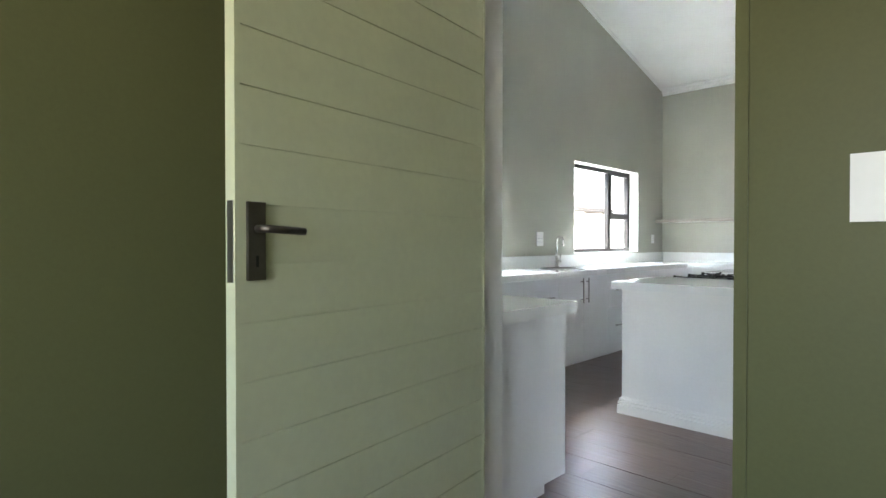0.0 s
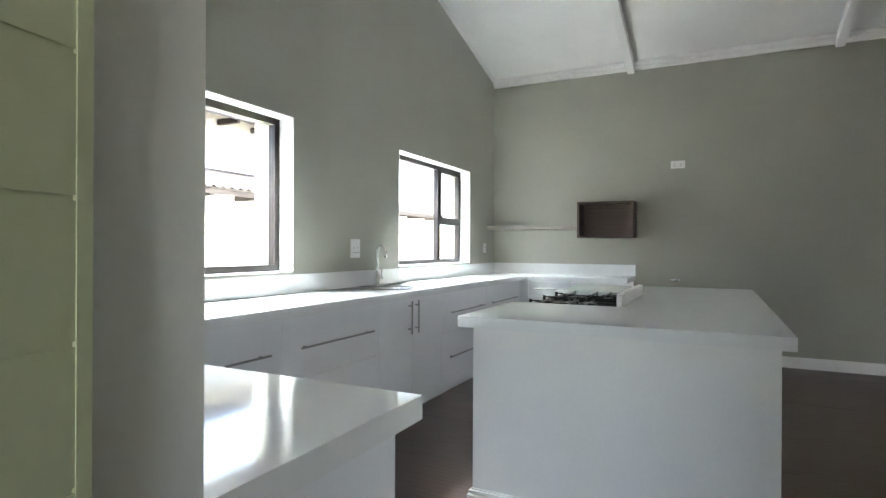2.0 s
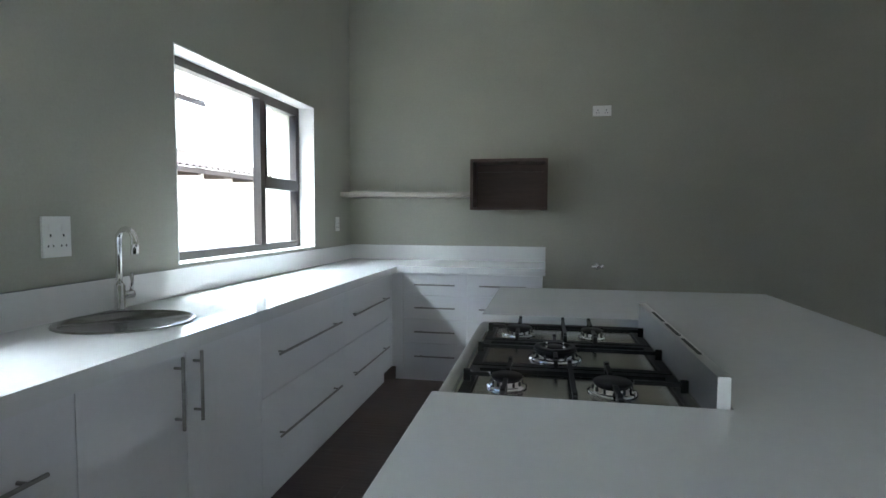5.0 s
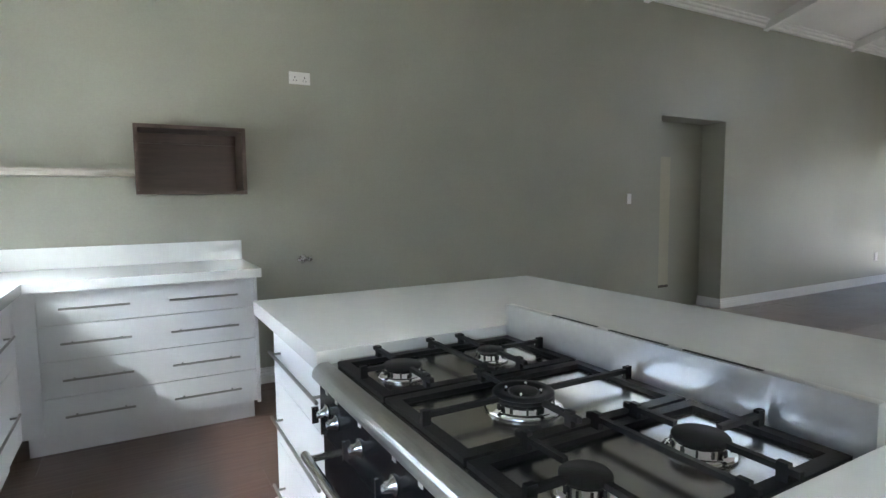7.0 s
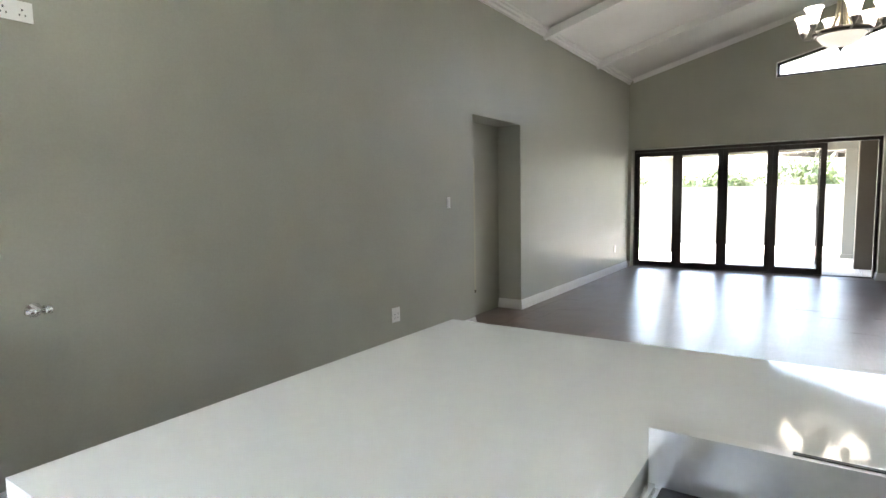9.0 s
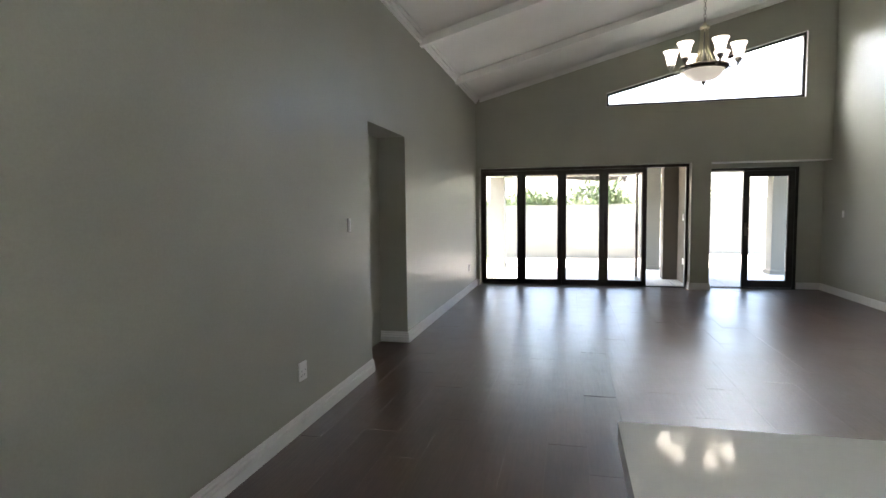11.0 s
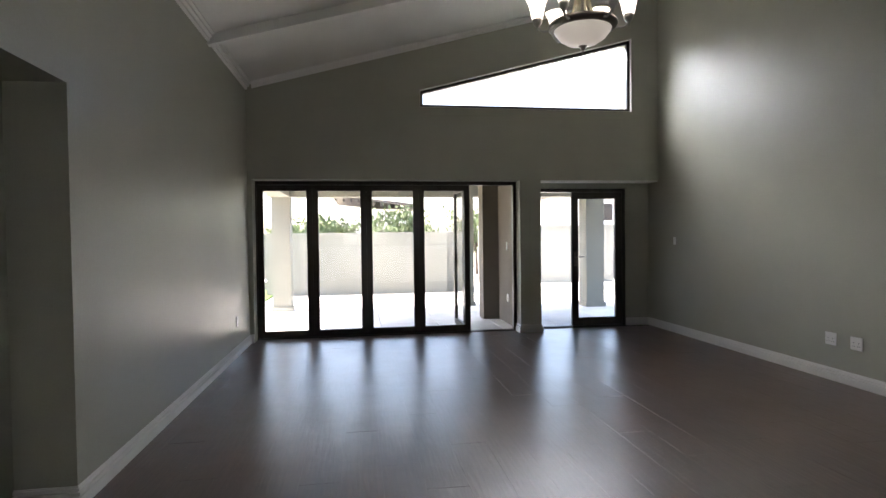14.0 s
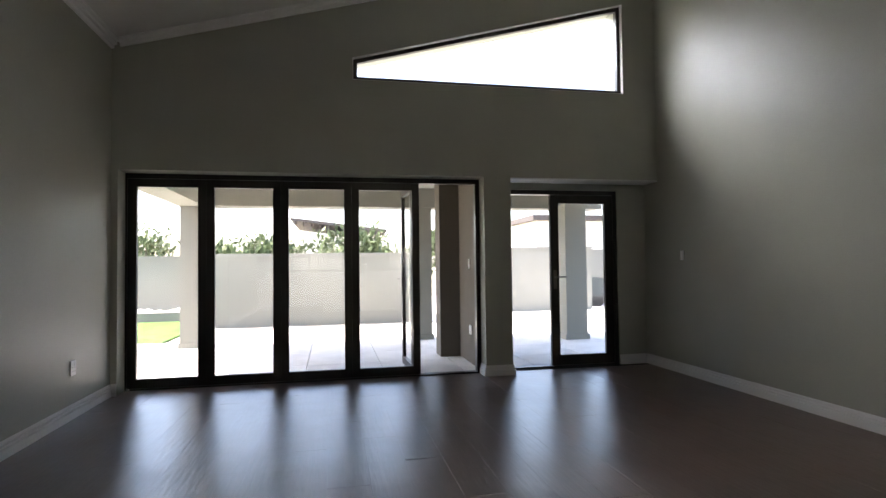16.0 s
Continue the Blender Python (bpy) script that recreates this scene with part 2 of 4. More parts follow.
def box(name, x0, x1, y0, y1, z0, z1, mat, parent=None, bevel=0.003, segs=1):
    bm = bmesh.new()
    put_box(bm, x0, x1, y0, y1, z0, z1)
    return mesh_object(name, bm, mat, parent, bevel=bevel, segs=segs)


def boxes(name, list_of, mat, parent=None, bevel=0.0):
    bm = bmesh.new()
    for b in list_of:
        put_box(bm, *b)
    return mesh_object(name, bm, mat, parent, bevel=bevel)


def empty(name, x, y, z, rz=0):
    ob = new(name)
    ob.matrix_basis = pose(x, y, z, 0, 0, rz)
    ob.empty_display_size = 0.1
    return ob


def prism(name, pts, z0, z1, mat, parent=None, bevel=0.0, segs=1):
    """An upright prism over an outline in plan."""
    bm = bmesh.new()
    lo = [bm.verts.new((x, y, z0)) for x, y in pts]
    hi = [bm.verts.new((x, y, z1)) for x, y in pts]
    bm.faces.new(lo[::-1])
    bm.faces.new(hi)
    n = len(pts)
    for i in range(n):
        bm.faces.new((lo[i], lo[(i + 1) % n], hi[(i + 1) % n], hi[i]))
    return mesh_object(name, bm, mat, parent, bevel=bevel, segs=segs)


def lathe(bm, profile, center=(0, 0, 0), steps=24, m=None):
    """Turns a profile of (radius, height) round the vertical."""
    rings = []
    for r, z in profile:
        ring = []
        for i in range(steps):
            a = 2 * math.pi * i / steps
            v = Vector((r * math.cos(a), r * math.sin(a), z))
            v = (m @ v) if m else v + Vector(center)
            ring.append(bm.verts.new(v))
        rings.append(ring)
    for a, b in zip(rings, rings[1:]):
        for i in range(steps):
            bm.faces.new((a[i], a[(i + 1) % steps], b[(i + 1) % steps], b[i]))
    if profile[0][0] > 0.0005:
        bm.faces.new(rings[0][::-1])
    if profile[-1][0] > 0.0005:
        bm.faces.new(rings[-1])


def turned(name, profile, center, mat, parent=None, steps=24, m=None):
    bm = bmesh.new()
    lathe(bm, profile, center, steps, m)
    ob = mesh_object(name, bm, mat, parent, smooth=True)
    return ob


def rod_into(bm, p, q, r, steps=10):
    p, q = Vector(p), Vector(q)
    d = q - p
    m = Matrix.Translation(p) @ d.to_track_quat("Z", "Y").to_matrix().to_4x4()
    lathe(bm, [(r, 0), (r, d.length)], steps=steps, m=m)


def rod(name, p, q, r, mat, parent=None, steps=12):
    bm = bmesh.new()
    rod_into(bm, p, q, r, steps)
    ob = mesh_object(name, bm, mat, parent)
    for f in ob.data.polygons:
        f.use_smooth = len(f.vertices) == 4
    return ob


def tube(name, points, r, mat, parent=None, res=6):
    """A bent tube along points, as a mesh."""
    bm = bmesh.new()
    pts = [Vector(p) for p in points]
    rings = []
    up = None
    for i, p in enumerate(pts):
        d = (pts[min(i + 1, len(pts) - 1)] - pts[max(i - 1, 0)]).normalized()
        side = d.cross(up).normalized() if up and d.cross(up).length > 0.01 else d.orthogonal().normalized()
        u = side.cross(d).normalized()
        up = u
        rr = r[i] if isinstance(r, (list, tuple)) else r
        rings.append([bm.verts.new(p + rr * (math.cos(a) * side + math.sin(a) * u)) for a in (2 * math.pi * k / (2 * res) for k in range(2 * res))])
    k = 2 * res
    for a, b in zip(rings, rings[1:]):
        for i in range(k):
            bm.faces.new((a[i], a[(i + 1) % k], b[(i + 1) % k], b[i]))
    bm.faces.new(rings[0][::-1])
    bm.faces.new(rings[-1])
    return mesh_object(name, bm, mat, parent, smooth=True)


# ---- the shell ----
XW, YN, XE, YS = -2.825, 8.56, 8.835, 2.755
DOOR_Y0, DOOR_Y1 = 2.08, 2.23
EAVE, SLOPE = 3.408, 0.270


def ceil_z(y):
    return EAVE + SLOPE * (YN - y)


def wall(name, along, a0, a1, u0, u1, z0, z1, holes, mat, shape=None, label=""):
    """A thick wall with openings cut through. along 'x': u is x, and a0 to a1 its thickness in y."""
    us = sorted({u0, u1, *[h[0] for h in holes], *[h[1] for h in holes]})
    zs = sorted({z0, z1, *[h[2] for h in holes], *[h[3] for h in holes]})
    us = [u for u in us if u0 <= u <= u1]
    solid = {}
    for i in range(len(us) - 1):
        for j in range(len(zs) - 1):
            uc, zc = (us[i] + us[i + 1]) / 2, (zs[j] + zs[j + 1]) / 2
            solid[i, j] = not any(h[0] < uc < h[1] and h[2] < zc < h[3] for h in holes)
    bm = bmesh.new()
    cache = {}

    def vert(u, a, z):
        k = (u, a, z)
        if k not in cache:
            zz = shape(u, z) if shape else z
            cache[k] = bm.verts.new((u, a, zz) if along == "x" else (a, u, zz))
        return cache[k]

    for (i, j), s in solid.items():
        if not s:
            continue
        p, q, r, t = us[i], us[i + 1], zs[j], zs[j + 1]
        for a in (a0, a1):
            bm.faces.new([vert(p, a, r), vert(q, a, r), vert(q, a, t), vert(p, a, t)])
        for (di, dj), (e, f) in {(-1, 0): ((p, r), (p, t)), (1, 0): ((q, r), (q, t)), (0, -1): ((p, r), (q, r)), (0, 1): ((p, t), (q, t))}.items():
            if not solid.get((i + di, j + dj), False):
                bm.faces.new([vert(e[0], a0, e[1]), vert(f[0], a0, f[1]), vert(f[0], a1, f[1]), vert(e[0], a1, e[1])])
    ob = mesh_object(name, bm, mat)
    return tagged(ob, label, "wall", kind="structure")


WIN1 = (2.78, 4.71, 1.065, 2.135)
WIN2 = (6.125, 7.765, 1.065, 2.145)
TOP = 9.0
TRI_Y0, TRI_Y1, TRI_Z, TRI_ZL, TRI_ZR = 3.163, 6.262, 3.16, 3.395, 4.215
FOLD = (4.855, 8.50, 0.0, 2.165)
D2 = (YS, 4.55, 0.0, 2.165)
HALL = (3.256, 4.345, 0.0, 2.19)


def rake(u, z):
    return ceil_z(u) + 0.12 if z == TOP else z


def rake_east(u, z):
    if z == TOP:
        return ceil_z(u) + 0.12
    if z == TRI_ZR:
        k = (TRI_ZR - TRI_ZL) / (TRI_Y1 - TRI_Y0)
        return TRI_ZR - k * (min(max(u, TRI_Y0), TRI_Y1) - TRI_Y0)
    return z


wall("wall_west", "y", XW - 0.36, XW, DOOR_Y0, YN + 0.3, 0, TOP, [WIN1, WIN2], WALL, rake, "sage green painted wall with two kitchen windows")
wall("wall_east", "y", XE, XE + 0.40, YS, YN + 0.3, 0, TOP, [FOLD, D2, (TRI_Y0, TRI_Y1, TRI_Z, TRI_ZR)], WALL, rake_east,
     "sage green gable wall with glazed doors and raked window")
wall("wall_north", "x", YN, YN + 0.30, XW, XE, 0, ceil_z(YN) + 0.04, [HALL], WALL, label="long sage green painted wall with open recess")
wall("wall_south", "x", YS - 0.22, YS, 0.72, XE + 0.40, 0, ceil_z(YS) + 0.12, [], WALL, label="tall sage green painted living room wall")
wall("wall_stub", "y", 0.5, 0.72, DOOR_Y1, YS, 0, ceil_z(YS) + 0.12, [], WALL, label="short sage green return wall")
wall("wall_kitchen_door", "x", DOOR_Y0 + 0.004, DOOR_Y1, XW, 0.72, 0, ceil_z(DOOR_Y1) + 0.12, [(-0.80, 0.152, 0.0, 2.18)], WALL,
     label="sage green wall with doorway to the kitchen")
wall("wall_beside_door", "y", XE + 0.29, XE + 0.395, YS, 3.12, 0, 2.165, [], WALL, label="narrow sage green wall beside glass door")
wall("wall_over_door", "y", XE + 0.29, XE + 0.395, 3.12, 4.55, 2.075, 2.165, [], WALL, label="sage green strip over glass door")

# White strip added under the lintel to show the soffit lit by bounce.
tagged(box("trim_lit_soffit", XE + 0.002, XE + 0.288, YS + 0.002, 4.548, 2.150, 2.1625, WHITE, bevel=0.001), "white strip over the glass door for the light-struck soffit", "trim", kind="structure")
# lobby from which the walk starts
wall("wall_lobby_west", "y", -1.02, -0.86, -1.6, DOOR_Y0, 0, 2.6, [], OLIVE_GLOOM, label="olive lobby wall, colour darkened for gloom")
wall("wall_lobby_east", "y", 1.75, 1.90, -1.6, DOOR_Y0, 0, 2.6, [], OLIVE_GLOOM, label="olive lobby wall, colour darkened for gloom")
# The opening is made up and unseen; it lets the lobby fill in.
wall("wall_lobby_south", "x", -1.75, -1.6, -1.02, 1.90, 0, 2.6, [(-0.1, 1.5, 0.9, 2.1)], OLIVE_GLOOM, label="olive lobby wall, colour darkened for gloom")
wall("wall_lobby_north", "x", DOOR_Y0, DOOR_Y1, 0.725, 1.90, 0, 2.6, [], OLIVE_GLOOM, label="olive lobby wall, colour darkened for gloom")
tagged(box("ceiling_lobby", -1.02, 1.9, -1.75, DOOR_Y0, 2.6, 2.7, CEIL, bevel=0), "plain white lobby ceiling", "ceiling", kind="structure")
wall("wall_lobby_door_side", "x", DOOR_Y0 - 0.006, DOOR_Y0 + 0.002, -0.86, 0.724, 0, 2.6, [(-0.80, 0.152, 0.0, 2.18)], OLIVE_GLOOM, label="olive lobby wall with doorway, colour darkened for gloom")
# shallow recess in the long wall, closed at the back
wall("wall_recess_back", "x", YN + 0.302, YN + 0.42, HALL[0] - 0.3, HALL[1] + 0.3, 0, 2.62, [], WALL, label="shaded sage green back of the wall recess")

# raked ceiling: boards with fine joints, one mesh
bm = bmesh.new()
BW = 0.115
y = YN
while y > 1.9:
    ya, yb = y, max(y - BW + 0.006, 1.9)
    for (p, q, up) in ((ya, yb, 0.0), (yb, yb - 0.006, 0.006)):
        vs = [bm.verts.new((x, v, ceil_z(v) + up)) for x, v in ((XW, p), (XE, p), (XE, q), (XW, q))]
        bm.faces.new(vs)
    y -= BW
vs = put_box(bm, XW, XE, 1.9, YN, 0, 0.08)
for v in vs:
    v.co.z += ceil_z(v.co.y) + 0.012
tagged(mesh_object("ceiling", bm, CEIL), "white raked boarded ceiling with exposed beams", "ceiling", kind="structure")

# ceiling beams and cornices
for x in (-1.11, 0.92, 2.985, 5.05, 7.07):
    bm = bmesh.new()
    vs = put_box(bm, x - 0.04, x + 0.04, DOOR_Y1 if x < 0.5 else YS, YN, -0.105, -0.002)
    for v in vs:
        v.co.z += ceil_z(v.co.y)
    ob = mesh_object("ceiling_beam", bm, WHITE, bevel=0.004)
    tagged(ob, "white painted beam under the raked ceiling", "beam", "ceiling beams", "structure")


def cornice(name, steps, u0, u1, side, along):
    """A stepped cove of boards in the corner of wall and ceiling."""
    bm = bmesh.new()
    for out, drop in steps:
        if along == "x":
            vs = put_box(bm, u0, u1, YN - out, YN, -drop, -0.002)
        else:
            a, b = (side, side + out) if side < 0 else (side - out, side)
            vs = put_box(bm, a, b, u0, u1, -drop, -0.002)
        for v in vs:
            v.co.z += ceil_z(v.co.y)
    tagged(mesh_object(name, bm, WHITE, bevel=0.003), "white stepped ceiling cornice", "cornice", kind="structure")


cornice("trim_cornice_north", [(0.025, 0.075), (0.05, 0.045), (0.075, 0.018)], XW + 0.001, XE - 0.001, 0, "x")
cornice("trim_cornice_east", [(0.025, 0.075), (0.05, 0.045), (0.075, 0.018)], YS, YN - 0.08, XE, "y")
cornice("trim_cornice_west", [(0.015, 0.03), (0.03, 0.015)], DOOR_Y1, YN - 0.08, XW, "y")

# skirting: stepped profile
SK = [(0.024, 0.0, 0.060), (0.008, 0.060, 0.068), (0.021, 0.068, 0.084), (0.004, 0.084, 0.092), (0.014, 0.092, 0.106), (0.006, 0.106, 0.114)]


def skirting(x0, y0, x1, y1, nx, ny, e0=0.0, e1=0.0):
    """A run of skirting from (x0, y0) to (x1, y1) on the wall whose room side is (nx, ny)."""
    bm = bmesh.new()
    for d, za, zb in SK:
        if nx:
            put_box(bm, *sorted((x0, x0 + nx * d)), min(y0, y1) - e0 * d, max(y0, y1) + e1 * d, za, zb)
        else:
            put_box(bm, min(x0, x1) - e0 * d, max(x0, x1) + e1 * d, *sorted((y0, y0 + ny * d)), za, zb)
    ob = mesh_object("baseboard", bm, WHITE, bevel=0.002)
    return tagged(ob, "white stepped skirting board along the wall", "skirting", kind="structure")


skirting(-1.06, YN, HALL[0], YN, 0, -1, 0, 0)
skirting(HALL[1], YN, XE - 0.02, YN, 0, -1, 1, 0)
skirting(HALL[1], YN, HALL[1], YN + 0.30, -1, 0)
skirting(XE, FOLD[1] + 0.002, XE, YN, -1, 0, 0, 0)
skirting(XE, D2[1], XE, FOLD[0], -1, 0, 1, 1)
skirting(XE, FOLD[0], XE + 0.2, FOLD[0], 0, 1)
skirting(XE, D2[1], XE + 0.29, D2[1], 0, -1)
skirting(XE + 0.29, YS + 0.02, XE + 0.29, 3.12, -1, 0)
skirting(0.72, YS, XE + 0.29, YS, 0, 1)


# ---- windows ----
def kitchen_window(name, y0, y1, z0, z1, mull, trans, transom_on, label):
    """A bronze aluminium window set in the outer half of its opening; white painted reveal linings."""
    xo = XW - 0.155
    root = empty(name, xo, (y0 + y1) / 2, z0)
    inv = Matrix.Translation((-xo, -(y0 + y1) / 2, -z0))

    def part(n, lst, mat, bevel=0.003):
        bm = bmesh.new()
        for b in lst:
            put_box(bm, *b, m=inv)
        return mesh_object(n, bm, mat, root, bevel=bevel)
    f = 0.05
    e = 0.004
    fr = [(xo - .03, xo + .03, y0 + e, y0 + f, z0 + e, z1 - e), (xo - .03, xo + .03, y1 - f, y1 - e, z0 + e, z1 - e),
          (xo - .03, xo + .03, y0 + f, y1 - f, z0 + e, z0 + f), (xo - .03, xo + .03, y0 + f, y1 - f, z1 - f, z1 - e),
          (xo - .03, xo + .03, mull - .03, mull + .03, z0 + f, z1 - f)]
    ya, yb = (y0 + f, mull - .03) if transom_on == "south" else (mull + .03, y1 - f)
    fr.append((xo - .035, xo + .035, ya, yb, trans - .04, trans + .04))
    fr += [(xo - .02, xo + .035, ya, ya + .02, trans + .04, z1 - f), (xo - .02, xo + .035, yb - .02, yb, trans + .04, z1 - f),
           (xo - .02, xo + .035, ya + .02, yb - .02, z1 - f - .02, z1 - f)]
    part("frame", fr, BRONZE)
    g = part("pane", [(xo - .003, xo + .003, y0 + f - .004, mull - .026, z0 + f - .004, z1 - f + .004)], GLASS, 0)
    g.visible_shadow = False
    g = part("pane", [(xo - .003, xo + .003, mull + .026, y1 - f + .004, z0 + f - .004, z1 - f + .004)], GLASS, 0)
    g.visible_shadow = False
    t = 0.006
    part("reveal", [(xo + .035, XW + .002, y0, y0 + t, z0, z1), (xo + .035, XW + .002, y1 - t, y1, z0, z1),
                    (xo + .035, XW + .002, y0 + t, y1 - t, z1 - t, z1), (xo + .035, XW + .004, y0 + t, y1 - t, z0, z0 + t)], WHITE, 0)
    return tagged(root, label, "window", kind="structure")


kitchen_window("window_1", *WIN1, 3.77, 1.53, "south", "dark bronze aluminium window over the white counter")
kitchen_window("window_2", *WIN2, 7.20, 1.54, "north", "dark bronze aluminium window beside the kitchen sink")

# raked clerestory window
root = empty("window_3", XE + 0.08, TRI_Y0, TRI_Z)
xo = XE + 0.08


def tri_ring(name, inset0, inset1, xa, xb, mat):
    """A raked ring between two insets of the opening."""
    k = (TRI_ZR - TRI_ZL) / (TRI_Y1 - TRI_Y0)
    c = math.sqrt(1 + k * k)

    def outline(i):
        return [(TRI_Y0 + i, TRI_Z + i), (TRI_Y1 - i, TRI_Z + i), (TRI_Y1 - i, TRI_ZL + k * i - i * c), (TRI_Y0 + i, TRI_ZR - k * i - i * c)]
    bm = bmesh.new()
    o, n = outline(inset0), outline(inset1)
    v = {}
    for key, pts in (("o", o), ("n", n)):
        for x in (xa, xb):
            v[key, x] = [bm.verts.new((x - xo, p - TRI_Y0, z - TRI_Z)) for p, z in pts]
    for i in range(4):
        j = (i + 1) % 4
        for x in (xa, xb):
            bm.faces.new((v["o", x][i], v["o", x][j], v["n", x][j], v["n", x][i]))
        for key in "on":
            bm.faces.new((v[key, xa][i], v[key, xa][j], v[key, xb][j], v[key, xb][i]))
    return mesh_object(name, bm, mat, root)


tri_ring("reveal", 0.0005, 0.007, XE + 0.002, xo - 0.032, WHITE)
tri_ring("frame", 0.008, 0.05, xo - 0.03, xo + 0.03, BRONZE)
k = (TRI_ZR - TRI_ZL) / (TRI_Y1 - TRI_Y0)
bm = bmesh.new()
tri = ((0.04, 0.04), (TRI_Y1 - TRI_Y0 - 0.04, 0.04), (TRI_Y1 - TRI_Y0 - 0.04, TRI_ZL - TRI_Z - 0.035), (0.04, TRI_ZR - TRI_Z - 0.05))
ga, gb = [[bm.verts.new((x, p, z)) for p, z in tri] for x in (-0.003, 0.003)]
bm.faces.new(ga), bm.faces.new(gb)
for i in range(4):
    bm.faces.new((ga[i], ga[(i + 1) % 4], gb[(i + 1) % 4], gb[i]))
g = mesh_object("pane", bm, GLASS, root)
g.visible_shadow = False
tagged(root, "raked dark framed clerestory window above the doors", "window", kind="structure")


# ---- glazed doors ----
def glazed_leaf(name, width, z0, z1, stile, bottom, parent=None):
    """A leaf along +y from its origin: bronze frame with one pane."""
    t = 0.024
    leaf = empty(name, 0, 0, 0)
    leaf.parent = parent
    boxes("frame", [(-t, t, 0.0004, stile, z0, z1), (-t, t, width - stile, width - 0.0004, z0, z1),
                    (-t, t, stile, width - stile, z0, z0 + bottom), (-t, t, stile, width - stile, z1 - stile, z1)], BRONZE, leaf, 0.003)
    g = box("pane", -0.004, 0.004, stile - 0.005, width - stile + 0.005, z0 + bottom - 0.005, z1 - stile + 0.005, GLASS, leaf, 0)
    g.visible_shadow = False
    return leaf


def lever(parent, x, y, z, direction, mat, side):
    """A lever handle on a narrow plate."""
    boxes("handle_plate", [sorted_box(x, x + side * 0.01, y - 0.018, y + 0.018, z - 0.11, z + 0.11)], mat, parent, 0.003)
    tube("handle", [(x, y, z + 0.03), (x + side * 0.05, y, z + 0.03), (x + side * 0.055, y + direction * 0.02, z + 0.03),
                    (x + side * 0.055, y + direction * 0.125, z + 0.03)], 0.009, mat, parent, 5)


def sorted_box(x0, x1, y0, y1, z0, z1):
    return (min(x0, x1), max(x0, x1), min(y0, y1), max(y0, y1), z0, z1)


FX = XE + 0.235
fold = empty("folding_door", FX, FOLD[0], 0)
H = FOLD[3] - 0.004
L = FOLD[1] - FOLD[0]
boxes("frame", [(-.045, .045, 0.004, 0.05, 0.0, H), (-.045, .045, L - 0.0195, L - 0.004, 0.0, H), (-.045, .045, 0.05, L - 0.0195, H - 0.05, H)], BRONZE, fold, 0.003)
box("sill", -.045, .045, 0.05, L - 0.05, 0.004, 0.016, BRONZE, fold, 0.003)
W4, LS = 0.735, 0.02
for i in range(4):
    lf = glazed_leaf("leaf", W4, 0.018, H - 0.052, 0.080, 0.09, fold)
    lf.matrix_basis = pose(0, L - LS - W4 * (i + 1), 0)
open_leaf = glazed_leaf("leaf", 0.70, 0.018, H - 0.052, 0.07, 0.085, fold)
open_leaf.matrix_basis = pose(0.05, L - LS - 4 * W4 + 0.06, 0, 0, 0, -88)
lever(open_leaf, -0.024, 0.64, 1.02, -1, HANDLE, -1)
tagged(fold, "dark bronze glazed folding doors with last leaf open", "folding door", kind="structure")

d2 = empty("door_2", XE + 0.345, 3.12, 0)
H2 = 2.07
boxes("frame", [(-.045, .045, 0.004, 0.05, 0.0, H2), (-.045, .045, 1.38, 1.426, 0.0, H2), (-.045, .045, 0.05, 1.38, H2 - 0.05, H2)], BRONZE, d2, 0.003)
box("sill", -.045, .045, 0.05, 1.38, 0.004, 0.016, BRONZE, d2, 0.003)
lf = glazed_leaf("leaf", 0.79, 0.018, H2 - 0.052, 0.10, 0.115, d2)
lf.matrix_basis = pose(0, 0.05, 0)
lever(lf, -0.024, 0.742, 1.02, -1, HANDLE, -1)
tagged(d2, "dark bronze glazed door standing half open", "door", kind="structure")


# ---- panelled door at the start ----
HX, HY = -0.742, 2.062
FXE, FYE = -0.585, 1.045
ang = math.degrees(math.atan2(FYE - HY, FXE - HX))
door = empty("door_1", HX, HY, 0.0, ang)
DL = math.hypot(FXE - HX, FYE - HY)
bm = bmesh.new()
step = 0.131
zs = [0.01] + [0.102 + step * i for i in range(16)]
zs = [z for z in zs if z < 2.1] + [2.145]
for za, zb in zip(zs, zs[1:]):
    put_box(bm, 0.016, DL - 0.014, -0.017, 0.017, za + 0.0025, zb - 0.0025)
put_box(bm, 0.0, 0.016, -0.0175, 0.018, 0.01, 2.145)
put_box(bm, DL - 0.014, DL, -0.0175, 0.0175, 0.01, 2.145)
put_box(bm, 0.016, DL - 0.014, -0.013, 0.013, 0.01, 2.145)
mesh_object("leaf", bm, DOORP, door, bevel=0.0015)
boxes("handle_plate", [(DL - 0.072, DL - 0.027, 0.018, 0.027, 1.113, 1.288)], HANDLE, door, 0.004)
tube("handle", [(DL - 0.05, 0.022, 1.228), (DL - 0.05, 0.06, 1.228), (DL - 0.062, 0.066, 1.227), (DL - 0.15, 0.066, 1.223)], 0.009, HANDLE, door, 6)
boxes("keyhole", [(DL - 0.053, DL - 0.046, 0.0262, 0.0278, 1.143, 1.168)], DARK, door)
boxes("lock_plate", [(DL - 0.001, DL + 0.001, -0.011, 0.011, 1.11, 1.29)], NICKEL, door)
tagged(door, "cream painted panelled door standing open, pewter lever", "door", kind="structure")
# frame of that doorway
fr = empty("door_frame", -0.80, DOOR_Y0, 0)
boxes("jamb", [(-0.002, 0.03, -0.012, 0.06, 0, 2.15), (-0.002, 0.024, 0.0605, 0.153, 0, 2.15)], WHITE, fr, 0.004)
